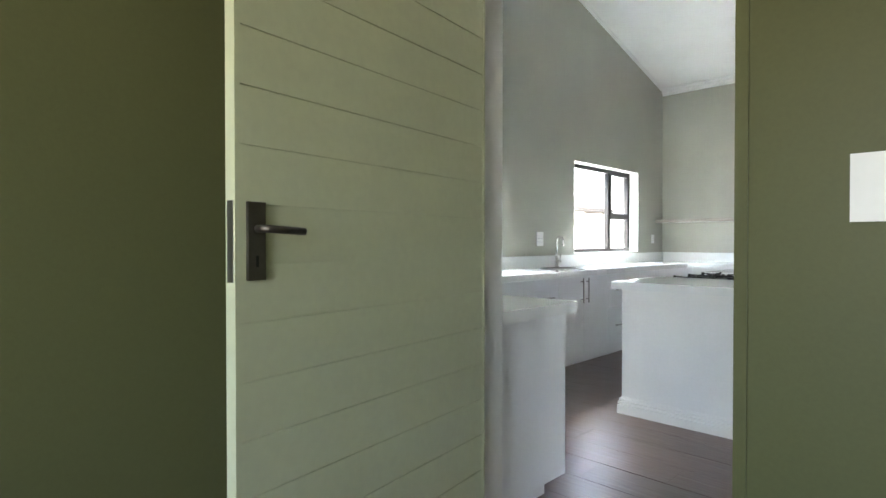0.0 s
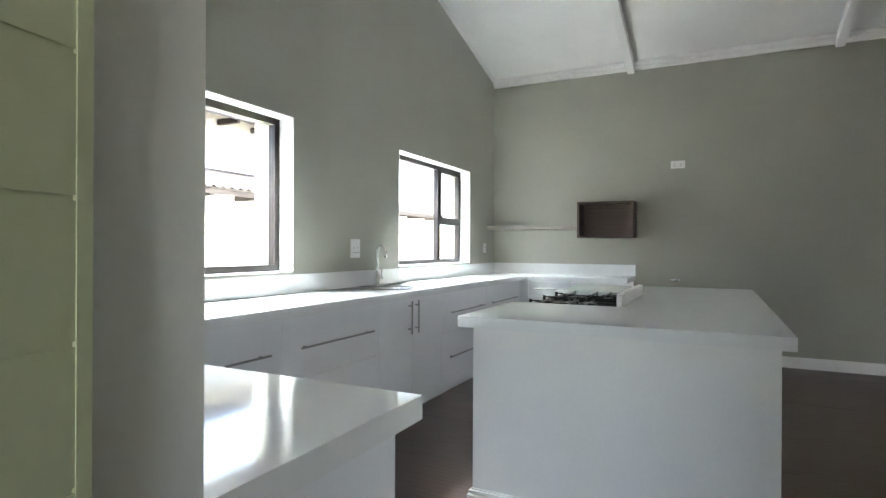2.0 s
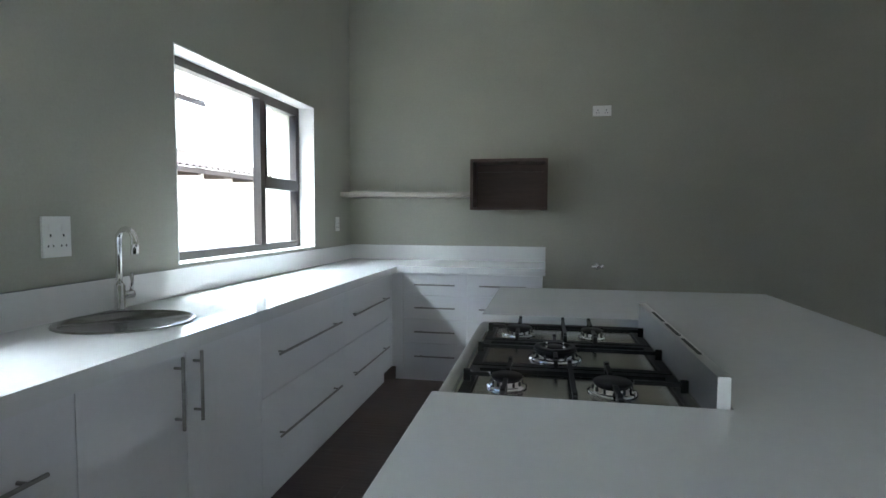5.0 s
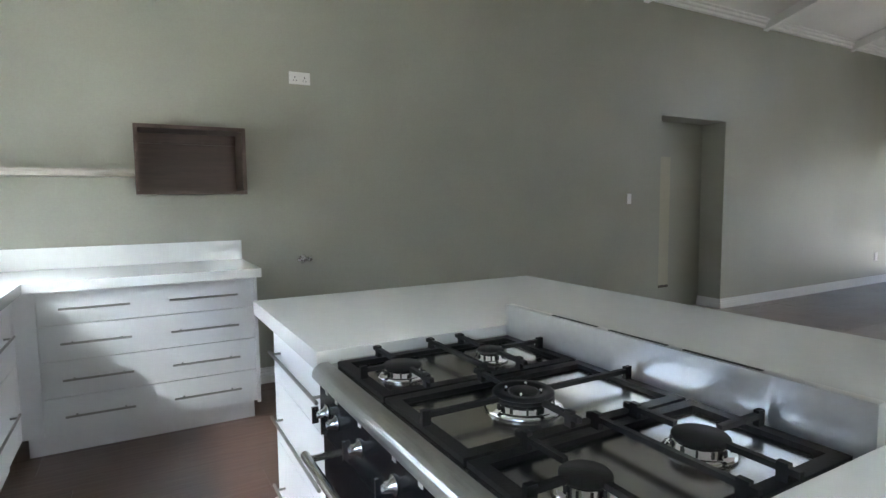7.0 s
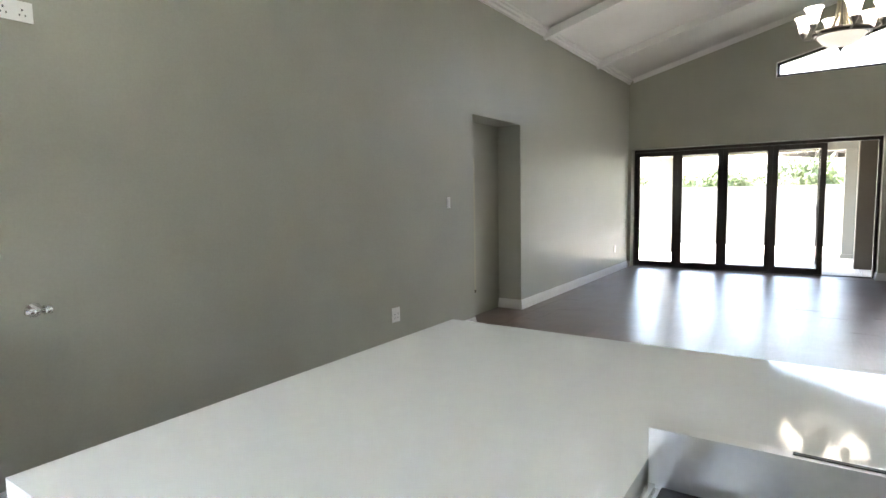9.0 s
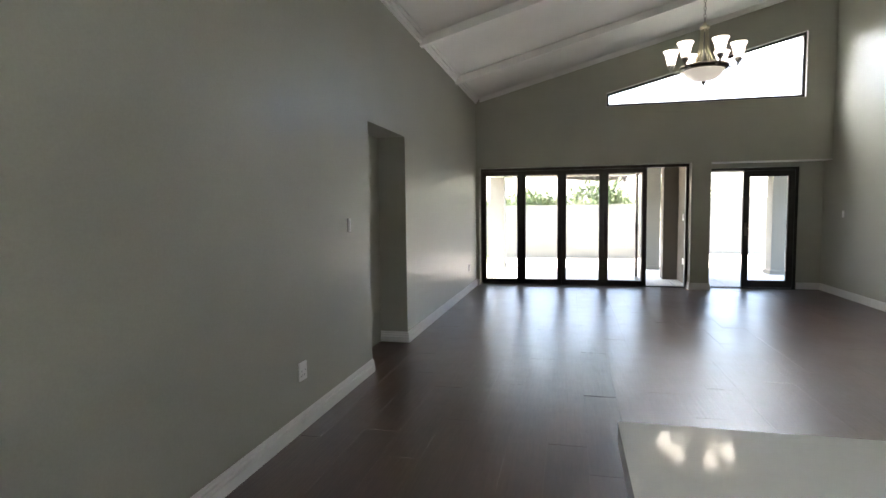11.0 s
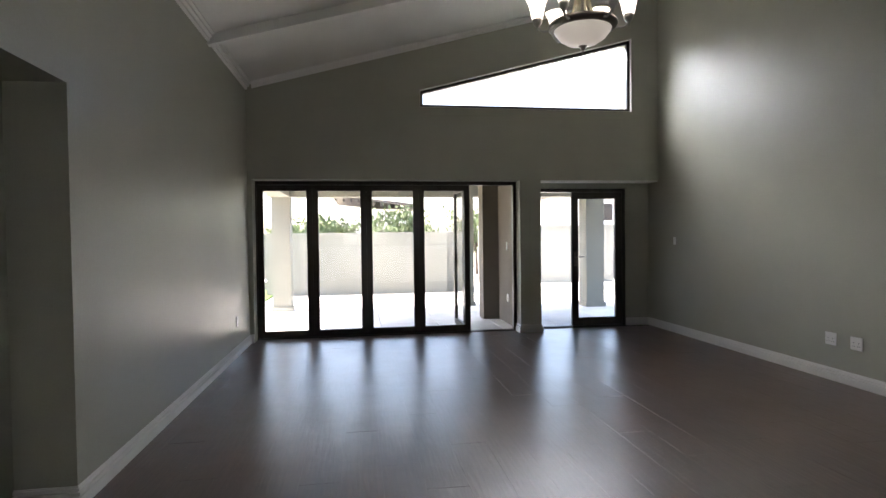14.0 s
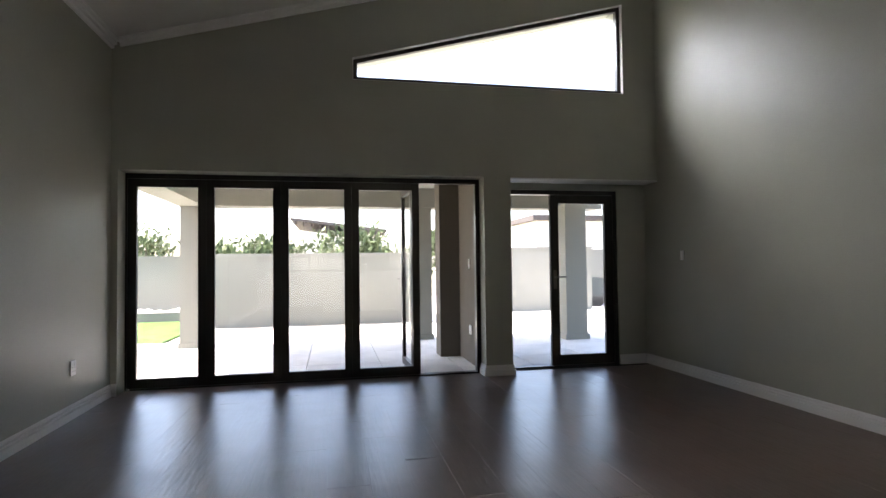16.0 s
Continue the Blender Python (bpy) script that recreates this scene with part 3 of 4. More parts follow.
# Right jamb shares the gloom-darkened wall colour.
boxes("jamb", [(0.922, 0.954, -0.012, 0.06, 0, 2.15), (0.930, 0.953, 0.0605, 0.066, 0, 2.15)], OLIVE_GLOOM, fr, 0.004)
boxes("head", [(-0.002, 0.954, -0.012, 0.06, 2.15, 2.182)], WHITE, fr, 0.004)
boxes("strike_plate", [(0.920, 0.923, 0.01, 0.035, 1.12, 1.26)], NICKEL, fr)
tagged(fr, "painted door frame round the kitchen doorway", "door frame", kind="structure")


# ---- kitchen ----
def bar_handle(parent, p, q, out, mat=NICKEL):
    """A bar from p to q standing off along out, on two posts."""
    p, q, o = Vector(p), Vector(q), Vector(out)
    bm = bmesh.new()
    rod_into(bm, p + o, q + o, 0.006)
    d = (q - p).normalized()
    L0 = (q - p).length
    inset = min(0.05, L0 * 0.15)
    for s in (p + d * inset, q - d * inset):
        rod_into(bm, s, s + o, 0.005, 8)
    return mesh_object("handle", bm, mat, parent, smooth=False)


def cabinet_x(name, y0, y1, splits, handles, label, front=-2.24, back=XW + 0.004, top=0.866, group="kitchen base cabinets", face=1):
    """A base cabinet whose fronts look along +x (face 1) or -x. splits: front panels (y0, y1, z0, z1)."""
    root = empty(name, (front + back) / 2, (y0 + y1) / 2, 0)
    off = Matrix.Translation(-Vector(root.location))
    t = 0.018 * face
    bm = bmesh.new()
    put_box(bm, *sorted((back, front - t - 0.002 * face)), y0 + 0.001, y1 - 0.001, 0.11, top, m=off)
    mesh_object("body", bm, BOARD, root)
    bm = bmesh.new()
    put_box(bm, *sorted((back, front - 0.045 * face)), y0 + 0.001, y1 - 0.001, 0.0, 0.11, m=off)
    mesh_object("plinth", bm, BOARD, root)
    for a, b, c, d in splits:
        bm = bmesh.new()
        put_box(bm, *sorted((front - t, front)), a + 0.002, b - 0.002, c + 0.002, d - 0.002, m=off)
        mesh_object("drawer_front" if len(splits) > 1 and handles[0][0] == "h" else "door", bm, BOARD, root, bevel=0.0015)
    for kind, u, v, w in handles:
        if kind == "h":
            p, q = (front, u, w), (front, v, w)
        else:
            p, q = (front, u, v), (front, u, w)
        bar_handle(root, off @ Vector(p), off @ Vector(q), (0.032 * face, 0, 0))
    return tagged(root, label, "cabinet", group)


Z0, ZM, Z1 = 0.112, 0.515, 0.862


def two_drawer(y0, y1):
    m = 0.115
    cabinet_x("drawer_cabinet", y0, y1, [(y0, y1, Z0, ZM), (y0, y1, ZM, Z1)], [("h", y0 + m, y1 - m, 0.312), ("h", y0 + m, y1 - m, 0.69)],
              "white two-drawer base cabinet with long steel bar handles")


two_drawer(3.035, 3.97)
two_drawer(3.97, 4.905)
cabinet_x("sink_cabinet", 4.905, 5.85, [(4.905, 5.352, Z0, Z1), (5.352, 5.85, Z0, Z1)], [("v", 5.295, 0.60, 0.845), ("v", 5.395, 0.60, 0.845)],
          "white two-door sink cabinet with upright bar handles")
two_drawer(5.85, 6.84)
two_drawer(6.84, 7.83)

# corner filler and north run
root = empty("drawer_cabinet", -1.65, 8.2, 0)
off = Matrix.Translation(-Vector(root.location))
NF = 7.90


def n_part(n, lst, mat, bevel=0.0015):
    bm = bmesh.new()
    for b in lst:
        put_box(bm, *b, m=off)
    return mesh_object(n, bm, mat, root, bevel=bevel)


n_part("body", [(-2.22, -1.07, NF + 0.02, YN - 0.004, 0.11, 0.866)], BOARD, 0)
n_part("plinth", [(-2.22, -1.10, NF + 0.045, YN - 0.004, 0.0, 0.11)], BOARD, 0)
n_part("filler", [(-2.238, -2.146, NF + 0.004, NF + 0.019, 0.112, 0.862), (-2.258, -2.24, 7.834, NF + 0.019, 0.112, 0.862)], BOARD)
n_part("side_panel", [(-1.084, -1.066, NF, YN - 0.004, 0.10, 0.866)], BOARD)
rows = [0.112, 0.308, 0.50, 0.69, 0.862]
for xa, xb in ((-2.143, -1.634), (-1.634, -1.086)):
    for za, zb in zip(rows, rows[1:]):
        n_part("drawer_front", [(xa + 0.002, xb - 0.002, NF, NF + 0.018, za + 0.002, zb - 0.002)], BOARD)
        zc = (za + zb) / 2 - 0.0
        bar_handle(root, off @ Vector((xa + 0.095, NF, zc)), off @ Vector((xb - 0.095, NF, zc)), (0, -0.032, 0))
tagged(root, "white eight-drawer cabinet with slim steel bar handles", "cabinet", "kitchen base cabinets")

# south run under the peninsula top
root = empty("peninsula_cabinet", -1.5, 2.5, 0)
boxes("body", [(-1.32, 0.65, -0.266, 0.255, 0.11, 0.866)], BOARD, root)
boxes("plinth", [(-1.32, 0.60, -0.266, 0.21, 0.0, 0.11)], BOARD, root)
boxes("end_panel", [(0.651, 0.672, -0.267, 0.275, 0.10, 0.866)], BOARD, root, 0.002)
for i in range(3):
    a = -0.74 + i * 0.463
    boxes("door", [(a + 0.002, a + 0.461, 0.257, 0.275, 0.112, 0.862)], BOARD, root, 0.0015)
tagged(root, "white base cabinet with plain end panel", "cabinet", "kitchen base cabinets")

# stone tops
CT, CB = 0.92, 0.868
SINK = (-2.55, 5.455, 0.215)
top = empty("countertop", -2.5, 5.4, CB)
# one L of stone in pieces round the sink hole
X0, X1 = XW + 0.003, -2.19


def top_piece(pts, z0=CB, z1=CT, bevel=0.003):
    return prism("slab", [(x + 2.5, yy - 5.4) for x, yy in pts], z0 - CB, z1 - CB, STONE, top, bevel=bevel, segs=2)


top_piece([(X0, DOOR_Y1 + 0.003), (-0.775, DOOR_Y1 + 0.003), (-0.775, 2.80), (X1, 2.80), (X1, SINK[1] - 0.3), (X0, SINK[1] - 0.3)])
bm = bmesh.new()
N = 40
ring_in = [(SINK[0] + SINK[2] * math.cos(2 * math.pi * i / N), SINK[1] + SINK[2] * math.sin(2 * math.pi * i / N)) for i in range(N)]


def to_square(px, py):
    dx, dy = px - SINK[0], py - SINK[1]
    tx = ((X1 - SINK[0]) if dx > 0 else (SINK[0] - X0)) / max(abs(dx), 1e-6)
    ty = 0.3 / max(abs(dy), 1e-6)
    s = min(tx, ty)
    return (SINK[0] + dx * s, SINK[1] + dy * s)


rings = {}
for zz in (CB, CT):
    rings["i", zz] = [bm.verts.new((a + 2.5, b - 5.4, zz - CB)) for a, b in ring_in]
    rings["o", zz] = [bm.verts.new((a + 2.5, b - 5.4, zz - CB)) for a, b in (to_square(*p) for p in ring_in)]
for i in range(N):
    j = (i + 1) % N
    for zz in (CB, CT):
        bm.faces.new((rings["i", zz][i], rings["i", zz][j], rings["o", zz][j], rings["o", zz][i]))
    bm.faces.new((rings["i", CB][i], rings["i", CB][j], rings["i", CT][j], rings["i", CT][i]))
    bm.faces.new((rings["o", CB][i], rings["o", CB][j], rings["o", CT][j], rings["o", CT][i]))
# square the four corners
for sx, sy in ((X0, -0.3), (X1, -0.3), (X1, 0.3), (X0, 0.3)):
    for zz in (CB, CT):
        near = min(rings["o", zz], key=lambda v: (v.co.x - 2.5 - sx) ** 2 + (v.co.y + 5.4 - SINK[1] - sy) ** 2)
        near.co.x, near.co.y = sx + 2.5, SINK[1] + sy - 5.4
mesh_object("slab", bm, STONE, top)
top_piece([(X0, SINK[1] + 0.3), (X1, SINK[1] + 0.3), (X1, 7.865), (-1.043, 7.865), (-1.043, YN - 0.003), (X0, YN - 0.003)])
boxes("upstand", [(X0 + 2.5, X0 + 2.522, DOOR_Y1 + 0.01 - 5.4, YN - 0.004 - 5.4, CT - CB + 0.0005, 0.182)], STONE, top, 0.002)
boxes("upstand", [(X0 + 2.523, -1.032 + 2.5 - 0.012, YN - 0.026 - 5.4, YN - 0.004 - 5.4, CT - CB + 0.0005, 0.182)], STONE, top, 0.002)
tagged(top, "polished white stone countertop with low upstand", "countertop")

# round sink
sink = empty("sink", SINK[0], SINK[1], CT)
turned("bowl", [(0.235, 0.002), (0.233, 0.006), (0.222, 0.008), (0.21, 0.004), (0.205, -0.01), (0.196, -0.10), (0.17, -0.155), (0.10, -0.165), (0.03, -0.17)],
       (0, 0, 0), SINKST, sink, 40)
turned("waste", [(0.032, -0.168), (0.03, -0.165), (0.02, -0.166), (0.0, -0.168)], (0, 0, 0), CHROME, sink, 20)
tagged(sink, "round stainless steel inset sink in the counter", "sink")

# mixer tap
tap = empty("mixer_tap", -2.765, 5.672, CT)
turned("base", [(0.026, 0.0), (0.026, 0.008), (0.021, 0.012), (0.021, 0.10), (0.017, 0.108), (0.013, 0.112)], (0, 0, 0), CHROME, tap, 20)
arc = [(0, 0, 0.10), (0, 0, 0.27)] + [(0.05 * (1 - math.cos(a)), -0.015 * (1 - math.cos(a)), 0.285 + 0.05 * math.sin(a)) for a in [math.pi * i / 12 for i in range(1, 13)]]
arc += [(0.10, -0.03, 0.235)]
tube("spout", arc, [0.012] * (len(arc) - 3) + [0.012, 0.015, 0.015], CHROME, tap, 7)
tube("valve", [(0.0, 0.0, 0.06), (0.01, 0.055, 0.06), (0.011, 0.06, 0.06)], 0.017, CHROME, tap, 7)
tube("lever", [(0.01, 0.05, 0.07), (0.012, 0.055, 0.11), (0.016, 0.05, 0.15)], [0.008, 0.007, 0.008], CHROME, tap, 5)
tagged(tap, "chrome swan-neck mixer tap behind the sink", "tap")

# ---- island ----
IX0, IX1, IY0, IY1 = -1.29, 0.06, 4.10, 6.745
CK0, CK1, CKX = 4.888, 5.878, -0.662
isl = empty("kitchen_island", -0.6, 5.4, 0)


def isl_boxes(n, lst, mat, bevel=0.0015):
    bm = bmesh.new()
    o = Matrix.Translation((0.6, -5.4, 0))
    for b in lst:
        put_box(bm, *b, m=o)
    return mesh_object(n, bm, mat, isl, bevel=bevel)


prism("slab", [(x + 0.6, yy - 5.4) for x, yy in ((IX0, IY0), (IX1, IY0), (IX1, IY1), (IX0, IY1), (IX0, CK1), (CKX, CK1), (CKX, CK0), (IX0, CK0))],
      CB, CT, STONE, isl, bevel=0.003, segs=2)
isl_boxes("body", [(-0.0298, 0.015, IY0 + 0.035, IY0 + 0.13, 0, CB - 0.002), (-1.225, -0.03, IY0 + 0.035, CK0 - 0.004, 0, CB - 0.002), (CKX + 0.012, -0.03, CK0 - 0.004, CK1 + 0.004, 0, CB - 0.002),
                   (-1.205, -0.03, CK1 + 0.004, IY1 - 0.13, 0, CB - 0.002), (-1.205, 0.03, IY1 - 0.13, IY1 - 0.035, 0, CB - 0.002)], WHITE, 0)
for za, zb in ((0.112, 0.36), (0.36, 0.61), (0.61, 0.862)):
    isl_boxes("drawer_front", [(-1.225, -1.207, CK1 + 0.01, IY1 - 0.037, za + 0.002, zb - 0.002)], BOARD)
    zc = {0.112: 0.20, 0.36: 0.475, 0.61: 0.735}[za]
    bar_handle(isl, (-1.225 + 0.6, CK1 + 0.13 - 5.4, zc), (-1.225 + 0.6, IY1 - 0.10 - 5.4, zc), (-0.032, 0, 0))
for d, za, zb in SK:
    isl_boxes("skirting", [(-1.225 - d, 0.015 + d, IY0 + 0.035 - d, IY0 + 0.0345, za, zb), (0.0155, 0.015 + d, IY0 + 0.035, IY0 + 0.13 + d, za, zb),
                           (-0.03, 0.015, IY0 + 0.1305, IY0 + 0.13 + d, za, zb), (-0.0295, -0.03 + d, IY0 + 0.15, IY1 - 0.15, za, zb),
                           (0.0305, 0.03 + d, IY1 - 0.13 - d, IY1 - 0.035, za, zb), (-0.03, 0.03, IY1 - 0.13 - d, IY1 - 0.1305, za, zb),
                           (-1.225 - d, 0.03 + d, IY1 - 0.0345, IY1 - 0.035 + d, za, zb)], WHITE, 0.002)
tagged(isl, "white kitchen island with stone top and moulded skirting", "kitchen island")

# ---- range cooker ----
ck = empty("range_cooker", -0.98, (CK0 + CK1) / 2, 0)
CW = (CK1 - CK0) / 2 - 0.006
FXC = -1.30 + 0.98


def ck_boxes(n, lst, mat, bevel=0.002, segs=1):
    if n in ("hob_rim", "vent"):
        for b in lst[1:]:
            ck_boxes(n, [b], mat, bevel, segs) if n != "vent" or len(lst) > 1 else None
        lst = lst[:1]
    bm = bmesh.new()
    for b in lst:
        put_box(bm, *b)
    return mesh_object(n, bm, mat, ck, bevel=bevel, segs=segs)


BK = CKX + 0.98 - 0.006
ck_boxes("body", [(FXC + 0.06, BK, -CW, CW, 0.10, 0.857)], ENAMEL)
ck_boxes("control_panel", [(FXC + 0.015, FXC + 0.06, -CW, CW, 0.715, 0.847)], ENAMEL, 0.004)
ck_boxes("oven_door", [(FXC + 0.02, FXC + 0.06, -CW + 0.004, CW - 0.004, 0.22, 0.705)], ENAMEL, 0.004)
ck_boxes("oven_window", [(FXC + 0.017, FXC + 0.021, -CW + 0.15, CW - 0.15, 0.34, 0.60)], ENAMEL)
ck_boxes("lower_drawer", [(FXC + 0.02, FXC + 0.06, -CW + 0.004, CW - 0.004, 0.10, 0.21)], ENAMEL, 0.004)
ck_boxes("plinth", [(FXC + 0.08, BK, -CW + 0.02, CW - 0.02, 0.0, 0.10)], ENAMEL)
# rounded steel front rail and hob tray
bm = bmesh.new()
prof = [(FXC + 0.04, 0.8480), (FXC + 0.012, 0.8480)] + [(FXC + 0.024 - 0.030 * math.cos(a), 0.8580 + 0.034 * math.sin(a)) for a in [math.pi / 2 * i / 6 for i in range(7)]] + [(FXC + 0.04, 0.8920)]
rings = [[bm.verts.new((x, yy, z)) for x, z in prof] for yy in (-CW, CW)]
for i in range(len(prof)):
    j = (i + 1) % len(prof)
    bm.faces.new((rings[0][i], rings[0][j], rings[1][j], rings[1][i]))
bm.faces.new(rings[0]), bm.faces.new(rings[1])
mesh_object("front_rail", bm, DARKSTEEL, ck)
ck_boxes("hob_tray", [(FXC + 0.041, BK - 0.027, -CW, CW, 0.8590, 0.8850)], STEEL, 0.004, 2)
ck_boxes("hob_rim", [(FXC + 0.07, BK - 0.027, -CW, -CW + 0.012, 0.8855, 0.8920), (FXC + 0.07, BK - 0.027, CW - 0.012, CW, 0.8855, 0.8920)], STEEL, 0.002)
# steel upstand at the back with dark vents
ck_boxes("back_upstand", [(BK - 0.026, BK, -CW, CW, 0.8630, 0.9850)], UPSTAND, 0.002)
ck_boxes("vent", [(BK - 0.016, BK - 0.007, a, a + 0.17, 0.9835, 0.9865) for a in (-0.30, -0.09, 0.12)], DARK, 0)
BURN = [(-0.155, 0.302, 0.045), (0.10, 0.302, 0.035), (-0.032, -0.012, 0.06), (-0.155, -0.318, 0.038), (0.10, -0.318, 0.045)]
for bx, by, r in BURN:
    turned("burner_ring", [(r * 1.30, 0.8852), (r * 1.34, 0.8890), (r * 1.16, 0.8925), (r * 1.04, 0.8935), (r * 0.98, 0.9060), (r * 0.6, 0.9070), (0.0, 0.9070)], (bx, by, 0), CHROME, ck, 24)
    turned("burner_cap", [(r * 0.90, 0.9070), (r * 1.02, 0.9085), (r * 1.04, 0.9130), (r * 0.98, 0.9160), (0.0, 0.9170)], (bx, by, 0), IRON, ck, 24)
    bm = bmesh.new()
    for i in range(12):
        a = 2 * math.pi * i / 12
        put_box(bm, r * 0.97, r * 1.06, -0.0018, 0.0018, 0.8945, 0.9050, m=Matrix.Translation((bx, by, 0)) @ Matrix.Rotation(a, 4, "Z"))
    tagged(mesh_object("burner_slots", bm, DARK, ck), kind="stuff")
wx, wy, wr = BURN[2]
turned("wok_ring", [(0.040, 0.9172), (0.040, 0.9225), (0.060, 0.9235), (0.063, 0.9195), (0.062, 0.9165)], (wx, wy, 0), IRON, ck, 28)
turned("burner_cap", [(0.030, 0.9172), (0.031, 0.9215), (0.026, 0.9235), (0.0, 0.9240)], (wx, wy, 0), IRON, ck, 20)
for i in range(4):
    a = math.pi * (0.25 + 0.5 * i)
    turned("igniter", [(0.0026, 0.9172), (0.0026, 0.9275), (0.0, 0.9280)], (wx + 0.0355 * math.cos(a), wy + 0.0355 * math.sin(a), 0), CHROME, ck, 8)
# cast iron pan supports: three sections
GX0, GX1 = FXC + 0.056, BK - 0.04
for ya, yb, cs in ((0.165, CW - 0.025, (0.302,)), (-0.16, 0.155, (-0.012,)), (-CW + 0.025, -0.17, (-0.318,))):
    g = 0.0055
    zf0, zf1, z1 = 0.8860, 0.8960, 0.9200
    yc, w = cs[0], 0.026
    lst = [(GX0, GX1, ya, ya + w, zf0, zf1), (GX0, GX1, yb - w, yb, zf0, zf1), (GX0, GX0 + w, ya + w, yb - w, zf0, zf1), (GX1 - w, GX1, ya + w, yb - w, zf0, zf1)]
    here = [b for b in BURN if abs(b[1] - yc) < 0.02]
    mid = (GX0 + GX1) / 2
    if len(here) == 2:
        lst += [(mid - g, mid + g, ya - 0.012, yb + 0.012, z1 - 0.010, z1), (mid - g, mid + g, ya, ya + 0.02, zf1, z1 + 0.005), (mid - g, mid + g, yb - 0.02, yb, zf1, z1 + 0.005)]
    for bx, by, br in here:
        e = br + 0.004
        for p, q in ((ya - 0.014, by - e), (by + e, yb + 0.014)):
            lst.append((bx - g, bx + g, p, q, z1 - 0.010, z1))
        for p in (ya + 0.002, yb - 0.020):
            lst.append((bx - g, bx + g, p, p + 0.018, zf1, z1 + 0.005))
        first, last = bx == min(b[0] for b in here), bx == max(b[0] for b in here)
        if first:
            lst += [(GX0, bx - e, by - g, by + g, z1 - 0.010, z1), (GX0, GX0 + 0.018, by - g, by + g, zf1, z1 + 0.005)]
        if last:
            lst += [(bx + e, GX1, by - g, by + g, z1 - 0.010, z1), (GX1 - 0.018, GX1, by - g, by + g, zf1, z1 + 0.005)]
    ck_boxes("pan_support", lst, IRON, 0.0025)
for i, ky in enumerate((0.43, 0.355, 0.20, 0.02, -0.09, -0.20, -0.31, -0.42)):
    m = Matrix.Translation((FXC + 0.015, ky, 0.78)) @ Matrix.Rotation(-math.pi / 2, 4, "Y")
    turned("knob", [(0.02, 0.0), (0.02, 0.004), (0.012, 0.008), (0.011, 0.024), (0.009, 0.028), (0.0, 0.029)], (0, 0, 0), CHROME, ck, 18, m)
    ck_boxes("knob_grip", [(FXC - 0.024, FXC - 0.008, ky - 0.003, ky + 0.003, 0.76, 0.802)], CHROME, 0.002)
    ck_boxes("dial_mark", [(FXC + 0.0135, FXC + 0.0148, ky - 0.008, ky + 0.008, 0.826, 0.840)], PLASTIC, 0)
bm = bmesh.new()
rod_into(bm, (FXC - 0.04, -CW + 0.04, 0.675), (FXC - 0.04, CW - 0.04, 0.675), 0.011, 14)
for s in (-1, 1):
    rod_into(bm, (FXC + 0.02, s * (CW - 0.07), 0.675), (FXC - 0.04, s * (CW - 0.07), 0.675), 0.009)
mesh_object("door_handle", bm, STEEL, ck)
tagged(ck, "black range cooker with steel hob and five burners", "cooker")

# ---- shelf and open box ----
ob = box("wall_shelf", XW + 0.003, -1.672, YN - 0.25, YN - 0.003, 1.474, 1.519, SHELFWOOD, bevel=0.002)
tagged(ob, "slim pale oak floating shelf in the corner", "shelf")
bx = empty("wall_box_shelf", -1.3515, YN - 0.15, 1.365)
boxes("top", [(-0.3165, 0.3165, -0.145, 0.147, 0.397, 0.42)], WALNUT, bx, 0.0015)
boxes("bottom", [(-0.3165, 0.3165, -0.145, 0.147, 0.0, 0.023)], WALNUT, bx, 0.0015)
for s in (-1, 1):
    boxes("side", [(min(s * 0.3165, s * 0.2935), max(s * 0.3165, s * 0.2935), -0.145, 0.147, 0.0235, 0.3965)], WALNUT, bx, 0.0015)
boxes("back", [(-0.293, 0.293, 0.13, 0.147, 0.0235, 0.3965)], WALNUT, bx, 0)
boxes("rail", [(-0.293, 0.293, 0.112, 0.1295, 0.33, 0.396), (-0.293, 0.293, 0.112, 0.1295, 0.024, 0.075)], WALNUT, bx, 0.001)
tagged(bx, "open walnut box shelf fixed to the wall", "shelf")


# ---- fittings ----
def plate(name, x, y, z, w, h, normal, kind, label, mat=PLASTIC):
    """A wall plate with rockers or socket holes. normal: the room side, such as '+x'."""
    rz = {"-y": 0, "+x": 90, "+y": 180, "-x": -90}[normal]
    root = empty(name, x, y, z, rz)
    bm = bmesh.new()
    put_box(bm, -w / 2, w / 2, -0.010, -0.0005, -h / 2, h / 2)
    mesh_object("plate", bm, mat, root, bevel=0.003, segs=2)
    if kind == "switch":
        for a in (-0.02, 0.02):
            boxes("rocker", [(-0.010, 0.010, -0.0135, -0.0105, a - 0.016, a + 0.016)], mat, root, 0.001)
    else:
        n = 2 if max(w, h) > 0.1 else 1
        for i in range(n):
            c = (i - (n - 1) / 2) * w * 0.46
            boxes("rocker", [(c - 0.008, c + 0.008, -0.013, -0.0105, h * 0.14, h * 0.32)], mat, root, 0.001)
            for hole in [(c - 0.003, c + 0.003, -0.0108, -0.0102, 0.0, 0.010), (c - 0.013, c - 0.008, -0.0108, -0.0102, -h * 0.25, -h * 0.25 + 0.008),
                                  (c + 0.008, c + 0.013, -0.0108, -0.0102, -h * 0.25, -h * 0.25 + 0.008)]:
                boxes("socket_hole", [hole], DARK, root)
    return tagged(root, label, "switch" if kind == "switch" else "socket", "wall plates")


plate("wall_socket", -0.594, YN, 2.20, 0.15, 0.085, "-y", "socket", "white double socket high on the sage wall")
plate("light_switch", 2.785, YN, 1.31, 0.05, 0.105, "-y", "switch", "slim white light switch beside the recess")
